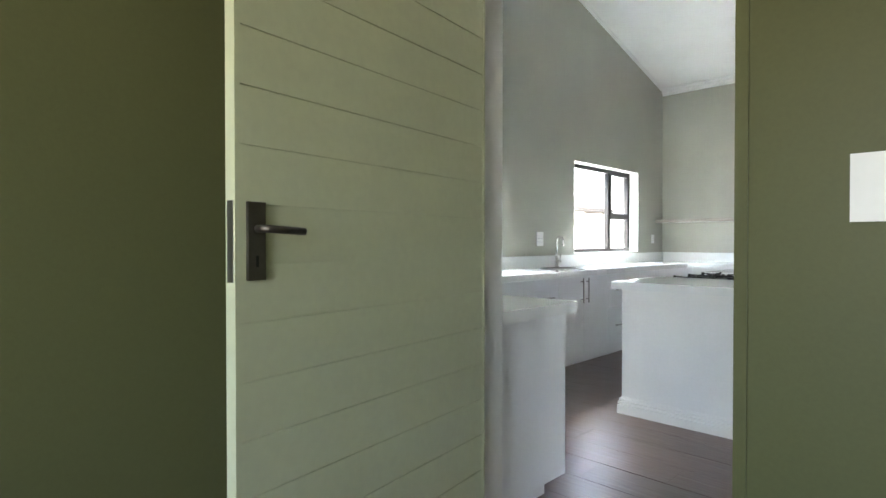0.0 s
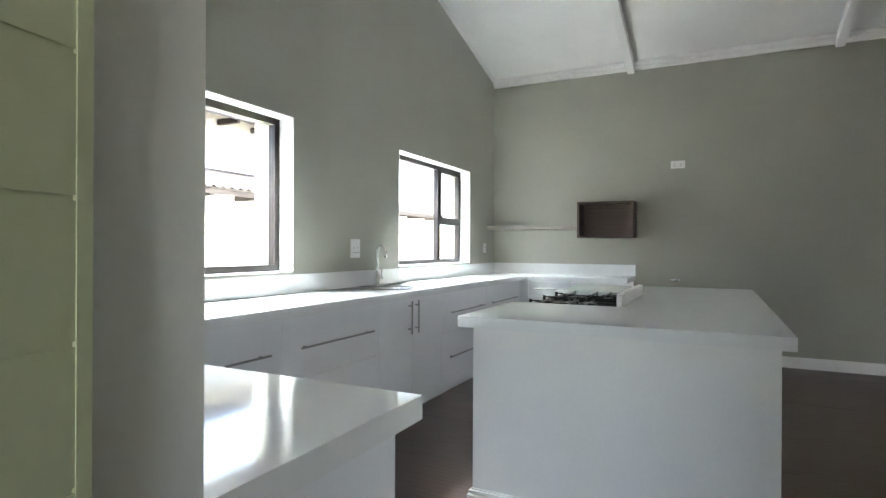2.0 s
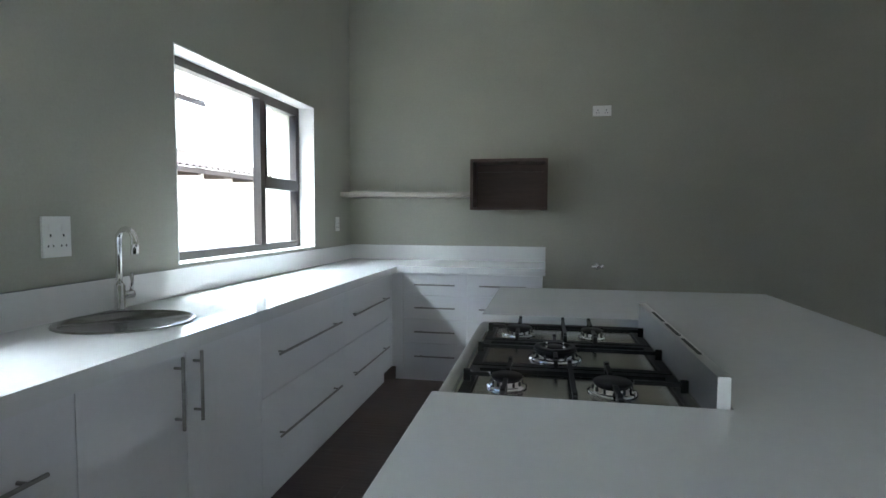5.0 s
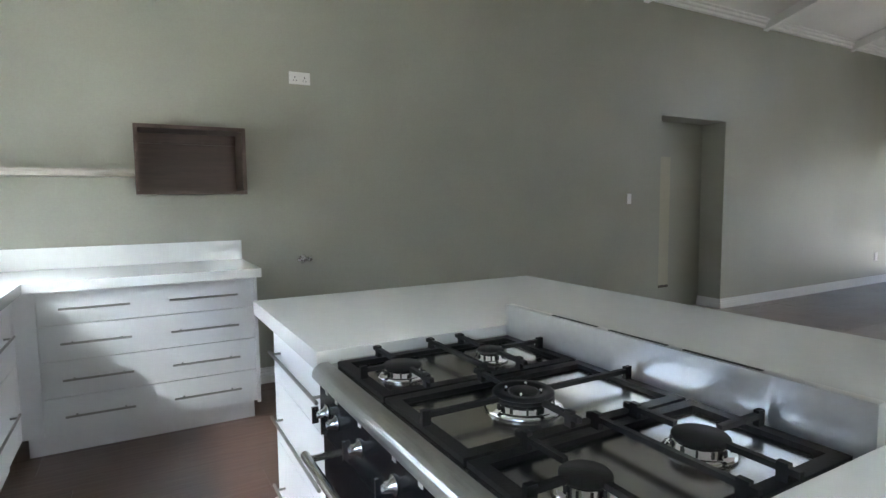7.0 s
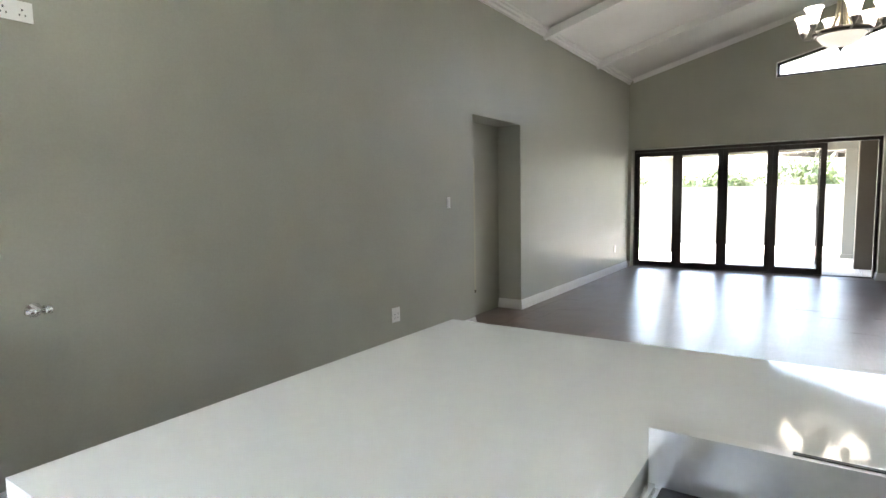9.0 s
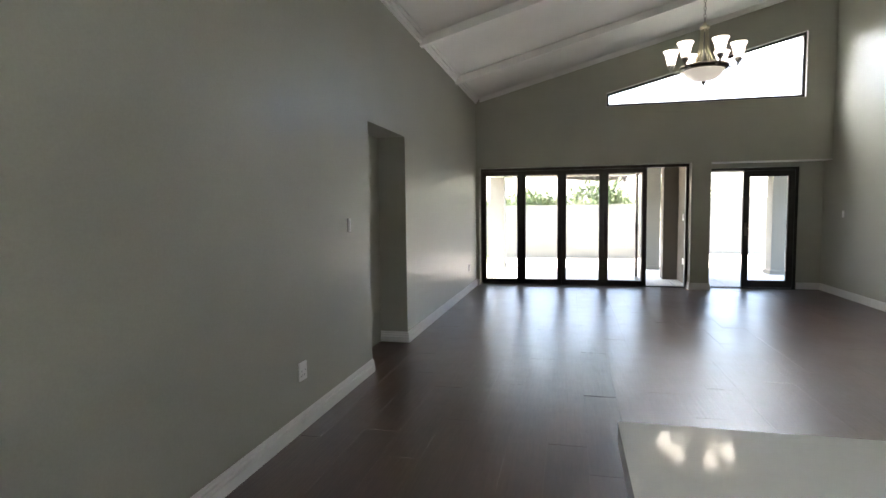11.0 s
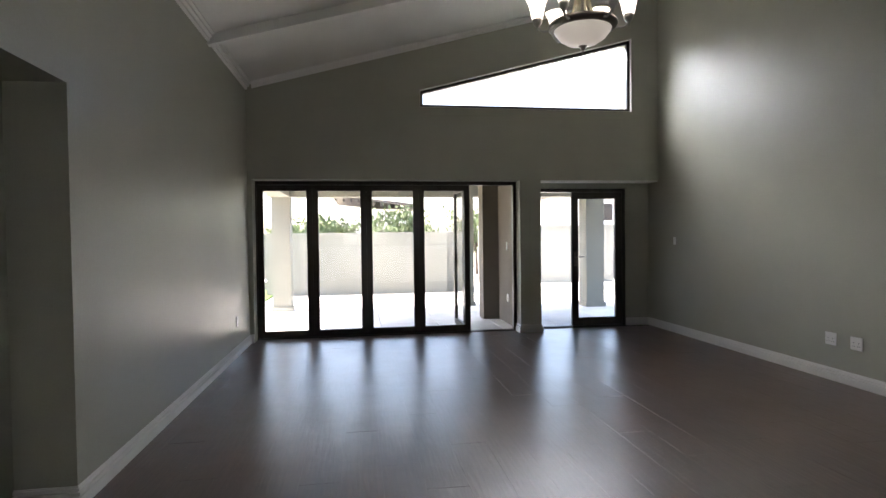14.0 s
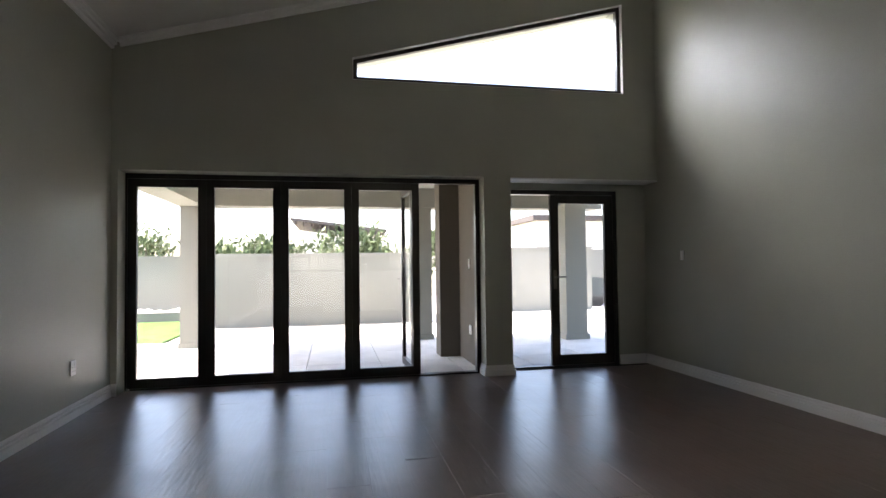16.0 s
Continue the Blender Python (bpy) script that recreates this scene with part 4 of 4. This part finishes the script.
plate("wall_socket", 1.955, YN, 0.385, 0.095, 0.12, "-y", "socket", "white double socket above the skirting")
plate("wall_socket", 8.06, YN, 0.405, 0.09, 0.12, "-y", "socket", "white double socket above the skirting")
plate("wall_socket", XW, 5.435, 1.23, 0.12, 0.15, "+x", "socket", "white double socket above the counter")
plate("wall_socket", XW, 8.225, 1.24, 0.08, 0.12, "+x", "socket", "white socket above the counter corner")
plate("light_switch", 8.40, YS, 1.28, 0.05, 0.105, "+y", "switch", "slim white light switch on the sage wall")
plate("wall_socket", 5.81, YS, 0.385, 0.115, 0.115, "+y", "blank", "white wall plate above the skirting")
plate("wall_socket", 5.54, YS, 0.385, 0.115, 0.115, "+y", "socket", "white double socket above the skirting")
plate("light_switch", 0.437, DOOR_Y0 - 0.006, 1.322, 0.14, 0.155, "-y", "switch", "white double light switch by the kitchen doorway")

vl = empty("stop_valve", -0.612, YN, 0.892)
m = Matrix.Rotation(math.pi / 2, 4, "X")
turned("flange", [(0.034, 0.0005), (0.034, 0.008), (0.018, 0.012), (0.015, 0.055), (0.0, 0.056)], (0, 0, 0), CHROME, vl, 18, m)
tube("spindle", [(-0.045, -0.04, 0.0), (0.03, -0.04, 0.0)], 0.015, CHROME, vl, 6)
tube("knob", [(0.03, -0.04, 0), (0.055, -0.04, 0)], 0.021, CHROME, vl, 6)
tagged(vl, "small chrome stop valve on the wall", "valve")

pn = empty("access_panel", 3.515, YN + 0.302, 0.27)
boxes("board", [(-0.26, 0.26, -0.012, -0.0005, 0.03, 1.52)], PANEL, pn, 0.003)
boxes("bottom_rail", [(-0.26, 0.26, -0.016, -0.0005, 0.0, 0.0295)], TAUPE_SHADED, pn, 0.002)
tagged(pn, "pale cream access panel fixed inside the recess", "panel")

# ---- chandelier ----
CX, CY = 5.0, 5.52
ch = empty("chandelier", CX, CY, ceil_z(CY))
D = -ceil_z(CY)


def cz(z):
    return z + D


turned("ceiling_rose", [(0.0, -0.03), (0.05, -0.03), (0.065, -0.01), (0.065, 0.02)], (0, 0, 0), NICKEL, ch, 20)
bm = bmesh.new()
zt, zb = cz(3.315), -0.03
n = int((zb - zt) / 0.038)
for i in range(n):
    c = Vector((0, 0, zt + (i + 0.5) * (zb - zt) / n))
    tilt = Matrix.Translation(c) @ Matrix.Rotation(math.pi / 2 * (i % 2), 4, "Z") @ Matrix.Rotation(math.pi / 2, 4, "X")
    K = 10
    ringsc = []
    for a in range(K):
        t = 2 * math.pi * a / K
        ctr = Vector((0.011 * math.cos(t), 0.024 * math.sin(t), 0))
        o = Vector((math.cos(t), math.sin(t), 0))
        ringsc.append([bm.verts.new(tilt @ (ctr + 0.003 * (math.cos(s) * o + math.sin(s) * Vector((0, 0, 1))))) for s in (0, 1.57, 3.14, 4.71)])
    for a in range(K):
        p, q = ringsc[a], ringsc[(a + 1) % K]
        for s in range(4):
            bm.faces.new((p[s], p[(s + 1) % 4], q[(s + 1) % 4], q[s]))
mesh_object("chain", bm, NICKEL, ch, smooth=True)
turned("crown", [(0.0, cz(3.315)), (0.012, cz(3.31)), (0.02, cz(3.285)), (0.045, cz(3.27)), (0.05, cz(3.25)), (0.03, cz(3.235)), (0.02, cz(3.215))][::-1], (0, 0, 0), WARMN, ch, 20)
turned("column", [(0.012, cz(2.86)), (0.012, cz(3.24))], (0, 0, 0), NICKEL, ch, 10)
for i in range(6):
    a = 2 * math.pi * (i + 0.25) / 6
    c, s = math.cos(a), math.sin(a)
    pts = [(r * c, r * s, cz(z)) for r, z in ((0.028, 3.255), (0.032, 3.18), (0.038, 3.08), (0.055, 2.98), (0.09, 2.90), (0.15, 2.86), (0.20, 2.855))]
    tube("stem", pts, 0.011, WARMN, ch, 4)
    pts = [(r * c, r * s, cz(z)) for r, z in ((0.20, 2.855), (0.25, 2.83), (0.29, 2.835), (0.31, 2.86), (0.315, 2.89))]
    tube("arm", pts, 0.008, NICKEL, ch, 4)
    turned("cup", [(0.0, cz(2.83)), (0.006, cz(2.84)), (0.012, cz(2.862)), (0.03, cz(2.885)), (0.034, cz(2.90)), (0.034, cz(2.922)), (0.0, cz(2.922))], (0.315 * c, 0.315 * s, 0), NICKEL, ch, 14)
    turned("shade", [(0.036, cz(2.918)), (0.042, cz(2.94)), (0.052, cz(2.99)), (0.062, cz(3.03)), (0.080, cz(3.062)), (0.077, cz(3.063)), (0.059, cz(3.03)), (0.049, cz(2.99)),
                     (0.039, cz(2.94)), (0.0, cz(2.93))], (0.315 * c, 0.315 * s, 0), FROST, ch, 20)
turned("rim", [(0.195, cz(2.825)), (0.225, cz(2.83)), (0.24, cz(2.85)), (0.235, cz(2.868)), (0.20, cz(2.872)), (0.10, cz(2.875)), (0.0, cz(2.876))], (0, 0, 0), HANDLE, ch, 32)
turned("bowl", [(0.0, cz(2.715)), (0.05, cz(2.718)), (0.11, cz(2.735)), (0.16, cz(2.768)), (0.195, cz(2.815)), (0.198, cz(2.824))], (0, 0, 0), BOWL, ch, 32)
turned("finial", [(0.0, cz(2.655)), (0.005, cz(2.66)), (0.006, cz(2.68)), (0.016, cz(2.69)), (0.02, cz(2.705)), (0.03, cz(2.712)), (0.0, cz(2.72))], (0, 0, 0), HANDLE, ch, 14)
tagged(ch, "brushed nickel chandelier with six lit frosted shades", "chandelier")

# ---- outside, east: porch, garden walls, planting ----
ground = bmesh.new()
vs = [ground.verts.new((x, y, -0.12)) for x, y in ((-400, -400), (400, -400), (400, 400), (-400, 400))]
ground.faces.new(vs)
tagged(mesh_object("ground", ground, EARTH), "dry sandy ground round the house", "ground", kind="structure")
tagged(box("lawn", 12.95, 16.85, 9.25, 14.0, -0.11, -0.02, LAWN, bevel=0.01), "patch of green lawn beside the paving", "lawn", kind="structure")


def column(x, y, w, h, label="grey plastered square porch column with plinth"):
    r = empty("porch_column", x, y, -0.02)
    boxes("shaft", [(0, w, 0, w, 0.0, h)], RENDER, r, 0.008)
    boxes("base", [(-0.025, w + 0.025, -0.025, w + 0.025, 0.0, 0.09)], RENDER, r, 0.008)
    tagged(r, label, "column", "porch columns")


column(12.08, 8.42, 0.34, 2.184)
column(12.08, 4.86, 0.34, 2.184)
column(11.40, 2.42, 0.36, 2.184)
pr = empty("porch_roof", 9.3, 4.0, 2.165)
boxes("beam", [(2.74, 3.16, -2.2, 4.80, 0.0, 0.32), (-0.06, 2.739, 4.42, 4.80, 0.0, 0.32), ], RENDER, pr, 0.01)
boxes("slab", [(-0.06, 3.16, -2.2, 4.80, 0.3205, 0.45)], RENDER, pr, 0.01)
tagged(pr, "plastered porch roof on beams", "porch roof", kind="structure")
# side wall and pier outside between the two doors, porch shade in their colour
sw = wall("wall_porch_side", "x", 4.50, 4.80, XE + 0.405, 10.3, -0.02, 2.57, [], TAUPE_SHADED, label="taupe porch side wall, colour darkened for porch shade")
tagged(box("porch_pier", 10.3, 10.62, 4.50, 5.07, -0.02, 2.57, TAUPE_SHADED, bevel=0.008), "taupe pier beside the folding doors, colour darkened for shade", "pier", kind="structure")
plate("light_switch", 9.75, 4.80, 1.22, 0.05, 0.12, "+y", "switch", "slim white switch on the porch wall")
plate("wall_socket", 9.72, 4.80, 0.40, 0.09, 0.11, "+y", "socket", "white socket low on the porch wall")
# plastered garden walls with coping
def garden_wall(x0, x1, y0, y1, h):
    r = empty("garden_wall", x0, y0, -0.1)
    boxes("body", [(0, x1 - x0, 0, y1 - y0, 0, h + 0.1)], RENDER, r, 0.006)
    boxes("coping", [(-0.03, x1 - x0 + 0.03, -0.03, y1 - y0 + 0.03, h + 0.1, h + 0.16)], RENDER, r, 0.008)
    tagged(r, "plastered garden boundary wall with flat coping", "garden wall", "garden walls")


garden_wall(15.3, 15.52, 4.9, 9.4, 1.44)
garden_wall(18.2, 18.42, 9.0, 17.0, 1.46)
garden_wall(17.3, 17.52, -0.6, 3.6, 1.62)
garden_wall(15.52, 24.0, 4.68, 4.88, 1.44)
garden_wall(20.0, 20.22, -9.0, -0.6, 1.62)
tagged(box("planter_kerb", 16.9, 17.1, 9.0, 16.0, -0.11, 0.18, RENDER, bevel=0.02), "low plastered planter kerb before the wall", "kerb", kind="structure")
bm = bmesh.new()
for i in range(160):
    p = Vector((random.uniform(17.2, 18.1), random.uniform(9.2, 15.5), random.uniform(0.08, 0.16)))
    bmesh.ops.create_icosphere(bm, subdivisions=1, radius=random.uniform(0.06, 0.13), matrix=Matrix.Translation(p) @ Matrix.Diagonal((1, 1.2, 0.7, 1)))
put_box(bm, 17.1, 18.2, 9.0, 16.0, -0.11, 0.08)
tagged(mesh_object("pebble_bed", bm, PEBBLE), "bed of pale river pebbles by the wall", "pebbles", kind="stuff")


def shrub(x, y, z0, w, h, n, seed):
    """A trunk with limbs and a crown of many small leaves in uneven clumps."""
    rnd = random.Random(seed)
    r = empty("shrub", x, y, z0)
    tube("trunk", [(0, 0, 0), (0.03, 0.02, h * 0.35), (0.0, 0.05, h * 0.6)], [0.06, 0.045, 0.02], BARK, r, 4)
    for i in range(4):
        a = i * 1.6 + rnd.random()
        tube("limb", [(0.02, 0.02, h * (0.25 + 0.06 * i)), (0.3 * w * math.cos(a), 0.3 * w * math.sin(a), h * 0.65), (0.4 * w * math.cos(a), 0.4 * w * math.sin(a), h * 0.85)],
             [0.03, 0.02, 0.008], BARK, r, 3)
    bm = bmesh.new()
    clumps = [(Vector((rnd.gauss(0, w * 0.3), rnd.gauss(0, w * 0.3), h * rnd.uniform(0.45, 0.95))), rnd.uniform(0.12, 0.26) * w) for _ in range(16)]
    for i in range(n):
        c, s = rnd.choice(clumps)
        p = c + Vector((rnd.gauss(0, s), rnd.gauss(0, s), rnd.gauss(0, s * 0.7)))
        e = Euler((rnd.uniform(0, 6), rnd.uniform(0, 6), rnd.uniform(0, 6))).to_matrix()
        l, b = rnd.uniform(0.07, 0.13), rnd.uniform(0.03, 0.05)
        vs = [bm.verts.new(p + e @ Vector(v)) for v in ((-l, 0, 0), (0, -b, 0.01), (l, 0, 0), (0, b, 0.01))]
        bm.faces.new(vs)
    mesh_object("foliage", bm, LEAF, r)
    tagged(r, "leafy green shrub growing behind the wall", "shrub", "garden shrubs")


for i, (x, y, w, h) in enumerate(((17.6, 8.3, 1.0, 2.25), (18.2, 7.2, 1.1, 2.2), (17.6, 6.2, 1.2, 2.5), (18.1, 5.4, 1.0, 2.2), (17.9, 9.2, 1.0, 2.1),
                                  (21.5, 12.2, 1.4, 2.7), (22.5, 14.0, 1.2, 2.4), (21.5, 2.8, 1.2, 2.9))):
    shrub(x, y, -0.12, w, h * 0.9, 1300, 11 + i)

# neighbour house with deep eaves beyond the garden
nb = empty("neighbour_house", 38.0, 6.2, -0.12)
boxes("wall", [(0, 8, -2.3, 2.2, 0, 3.35)], RENDERW, nb, 0.02)
bm = bmesh.new()
vs = put_box(bm, -1.2, 8.5, -3.0, 2.7, 0, 0.16)
for v in vs:
    v.co.z += 3.42 + 0.7 * (v.co.y + 3.0) / 5.7
mesh_object("roof", bm, TILEROOF, nb)
for i in range(12):
    boxes("rafter", [(-1.15, 0.0, -2.9 + 0.48 * i, -2.8 + 0.48 * i, 3.2 + 0.059 * i, 3.42 + 0.059 * i)], TIMBER, nb)
tagged(nb, "pale neighbouring house with deep dark eaves", "house")
nb2 = empty("neighbour_house", 42.0, -16.0, -0.12)
boxes("wall", [(0, 9, -4, 7.5, 0, 4.6)], RENDERW, nb2, 0.02)
boxes("roof", [(-0.4, 9.4, -4.4, 7.9, 4.6, 5.0)], TILEROOF, nb2, 0.02)
boxes("window", [(-0.03, 0.02, a, a + 1.4, 2.6, 3.9) for a in (-2.5, 0.6, 3.6)], BRONZE, nb2)
tagged(nb2, "pale flat-roofed neighbouring house with dark windows", "house")

# parked car in the drive
car = empty("parked_car", 19.0, 0.1, -0.12, 90)
bm = bmesh.new()
side = [(-2.0, 0.35), (-2.05, 0.75), (-1.5, 0.9), (-0.95, 0.95), (-0.35, 1.42), (1.1, 1.45), (1.75, 0.98), (2.05, 0.9), (2.05, 0.35)]
rr = [[bm.verts.new((x, w * (0.82 if z > 1.2 else 1.0), z)) for x, z in side] for w in (-0.85, 0.85)]
for i in range(len(side)):
    j = (i + 1) % len(side)
    bm.faces.new((rr[0][i], rr[0][j], rr[1][j], rr[1][i]))
bm.faces.new(rr[0]), bm.faces.new(rr[1])
mesh_object("body", bm, CARPAINT, car, bevel=0.05, segs=2)
for s in (-1, 1):
    boxes("window", [(-0.35, 1.1, s * 0.79 - 0.01, s * 0.79 + 0.01, 1.0, 1.36)], ENAMEL, car, 0.005)
    for x in (-1.25, 1.3):
        m = Matrix.Translation((x, s * 0.72, 0.32)) @ Matrix.Rotation(math.pi / 2, 4, "X")
        turned("wheel", [(0.0, -0.1), (0.2, -0.1), (0.31, -0.09), (0.32, 0.0), (0.31, 0.09), (0.2, 0.1), (0.0, 0.1)], (0, 0, 0), RUBBER, car, 20, m)
tagged(car, "dark blue hatchback parked in the drive", "car")

# ---- outside, west: white outbuilding with corrugated eaves ----
wb = empty("outbuilding", -6.6, 5.0, -0.12)
boxes("wall", [(-0.25, 0.0, -6.0, 9.5, 0.0, 2.19)], RENDERW, wb, 0.01)
boxes("upper_wall", [(-2.6, -2.3, -6.0, 9.5, 2.0, 3.95)], RENDERW, wb, 0.01)


def corrugated(name, x0, z0, x1, z1, y0, y1, parent):
    bm = bmesh.new()
    n = int((y1 - y0) / 0.03)
    prev = None
    for i in range(n + 1):
        yy = y0 + (y1 - y0) * i / n
        w = 0.018 * math.sin(i * 2 * math.pi / 5)
        cur = [bm.verts.new((x, yy, z + w + d)) for x, z, d in ((x0, z0, 0), (x1, z1, 0), (x1, z1, -0.006), (x0, z0, -0.006))]
        if prev:
            for a in range(4):
                bm.faces.new((prev[a], prev[(a + 1) % 4], cur[(a + 1) % 4], cur[a]))
        prev = cur
    return mesh_object(name, bm, TILEROOF, parent)


boxes("fascia", [(0.50, 0.53, -6.0, 9.5, 2.05, 2.125)], TIMBER, wb)
boxes("fascia", [(-1.66, -1.63, -6.0, 9.5, 3.74, 3.81)], TIMBER, wb)
corrugated("roof", 0.55, 2.15, -2.3, 2.85, -6.0, 9.5, wb)
corrugated("upper_roof", -1.6, 3.83, -5.5, 5.0, -6.0, 9.5, wb)
for n_, x0, x1, z in (("rafter", 0.002, 0.48, 2.03), ("upper_rafter", -2.29, -1.75, 3.72)):
    boxes(n_, [(x0, x1, -5.8 + 0.85 * i, -5.73 + 0.85 * i, z, z + 0.11) for i in range(18)], TIMBER, wb)
boxes("window", [(-2.299, -2.27, 3.2, 3.56, 3.32, 3.60)], BRONZE, wb)
tagged(wb, "white plastered outbuilding with corrugated roof eaves", "outbuilding")
tagged(box("yard_paving", -6.6, XW - 0.365, 1.0, 14.5, -0.11, -0.04, PAVE, bevel=0), "pale paved service yard", "paving", kind="structure")

# ---- floors, last ----
fl = tagged(box("floor", -1.02, 9.2, -1.75, 10.3, -0.3, -0.006, GROUT, bevel=0), "dark brown wood-look plank floor", "floor", kind="structure")
fl2 = tagged(box("floor_kitchen", XW, -1.021, DOOR_Y1, YN, -0.3, -0.006, GROUT, bevel=0), "dark brown wood-look plank floor", "floor", kind="structure")
PW, PL, GAP = 0.235, 1.28, 0.0005
shared = {}


def plank(x0, x1, y0, y1, parent):
    lx, ly = round(x1 - x0 - GAP, 3), round(y1 - y0 - GAP, 3)
    if lx < 0.02 or ly < 0.02:
        return
    key = (lx, ly)
    if key not in shared:
        bm = bmesh.new()
        b = 0.0006
        lo = [bm.verts.new(v) for v in ((0, 0, -0.006), (lx, 0, -0.006), (lx, ly, -0.006), (0, ly, -0.006))]
        mid = [bm.verts.new(v) for v in ((0, 0, -b), (lx, 0, -b), (lx, ly, -b), (0, ly, -b))]
        hi = [bm.verts.new(v) for v in ((b, b, 0), (lx - b, b, 0), (lx - b, ly - b, 0), (b, ly - b, 0))]
        for a, c in ((lo, mid), (mid, hi)):
            for i in range(4):
                bm.faces.new((a[i], a[(i + 1) % 4], c[(i + 1) % 4], c[i]))
        bm.faces.new(hi)
        me = bpy.data.meshes.new("plank")
        bm.to_mesh(me)
        bm.free()
        me.materials.append(PLANK)
        shared[key] = me
    ob = new("plank", shared[key])
    ob.parent = parent
    ob.location = (x0, y0, random.uniform(-0.0002, 0.0002))
    ob.rotation_euler = (random.gauss(0, 0.0022), random.gauss(0, 0.0005), 0)


def lay(x0, x1, y0, y1, parent):
    yy, r = y0, 0
    offs = (0.0, 0.62, 0.27, 0.93, 0.45)
    while yy < y1 - 0.01:
        xx = x0 - offs[r % 5]
        while xx < x1:
            plank(max(xx, x0), min(xx + PL, x1), yy, min(yy + PW, y1), parent)
            xx += PL
        yy += PW
        r += 1


lay(XW + 0.001, XE + 0.19, YS + 0.001, YN, fl)
lay(XW + 0.001, 0.5, DOOR_Y1 - 0.15, YS, fl)
bm = bmesh.new()
put_box(bm, -0.86, 1.75, -1.6, DOOR_Y0 - 0.001, -0.0055, -0.0005)
put_box(bm, HALL[0], HALL[1], YN + 0.001, YN + 0.301, -0.0055, -0.0005)
ob = tagged(mesh_object("plank_field", bm, PLANK, fl), "dark planks continuing into lobby and recess", kind="stuff")

pv = tagged(box("pavement", XE + 0.40, 15.3, -6.0, 14.0, -0.115, -0.05, SAND, bevel=0), "pale square paving slabs outside the doors", "paving", kind="structure")
S = 0.9
bm = bmesh.new()
put_box(bm, 0, S - 0.008, 0, S - 0.008, 0, 0.035)
bmesh.ops.bevel(bm, geom=[e for e in bm.edges if min(v.co.z for v in e.verts) > 0.03], offset=0.003, segments=1, affect="EDGES")
slab_me = bpy.data.meshes.new("paving_slab")
bm.to_mesh(slab_me)
bm.free()
slab_me.materials.append(PAVE)
for i in range(6):
    for j in range(16):
        x, y = XE + 0.41 + i * S, -2.2 + j * S
        if y > 8.4 and x > 12.2:
            continue
        o = new("paving_slab", slab_me)
        o.parent, o.location = pv, (x, y, -0.05 + random.uniform(-0.001, 0.001))
ob = box("drive", 15.3, 26.0, -14.0, 4.6, -0.119, -0.06, PAVE, bevel=0)
tagged(ob, "pale paved drive beyond the porch", "drive", kind="structure")
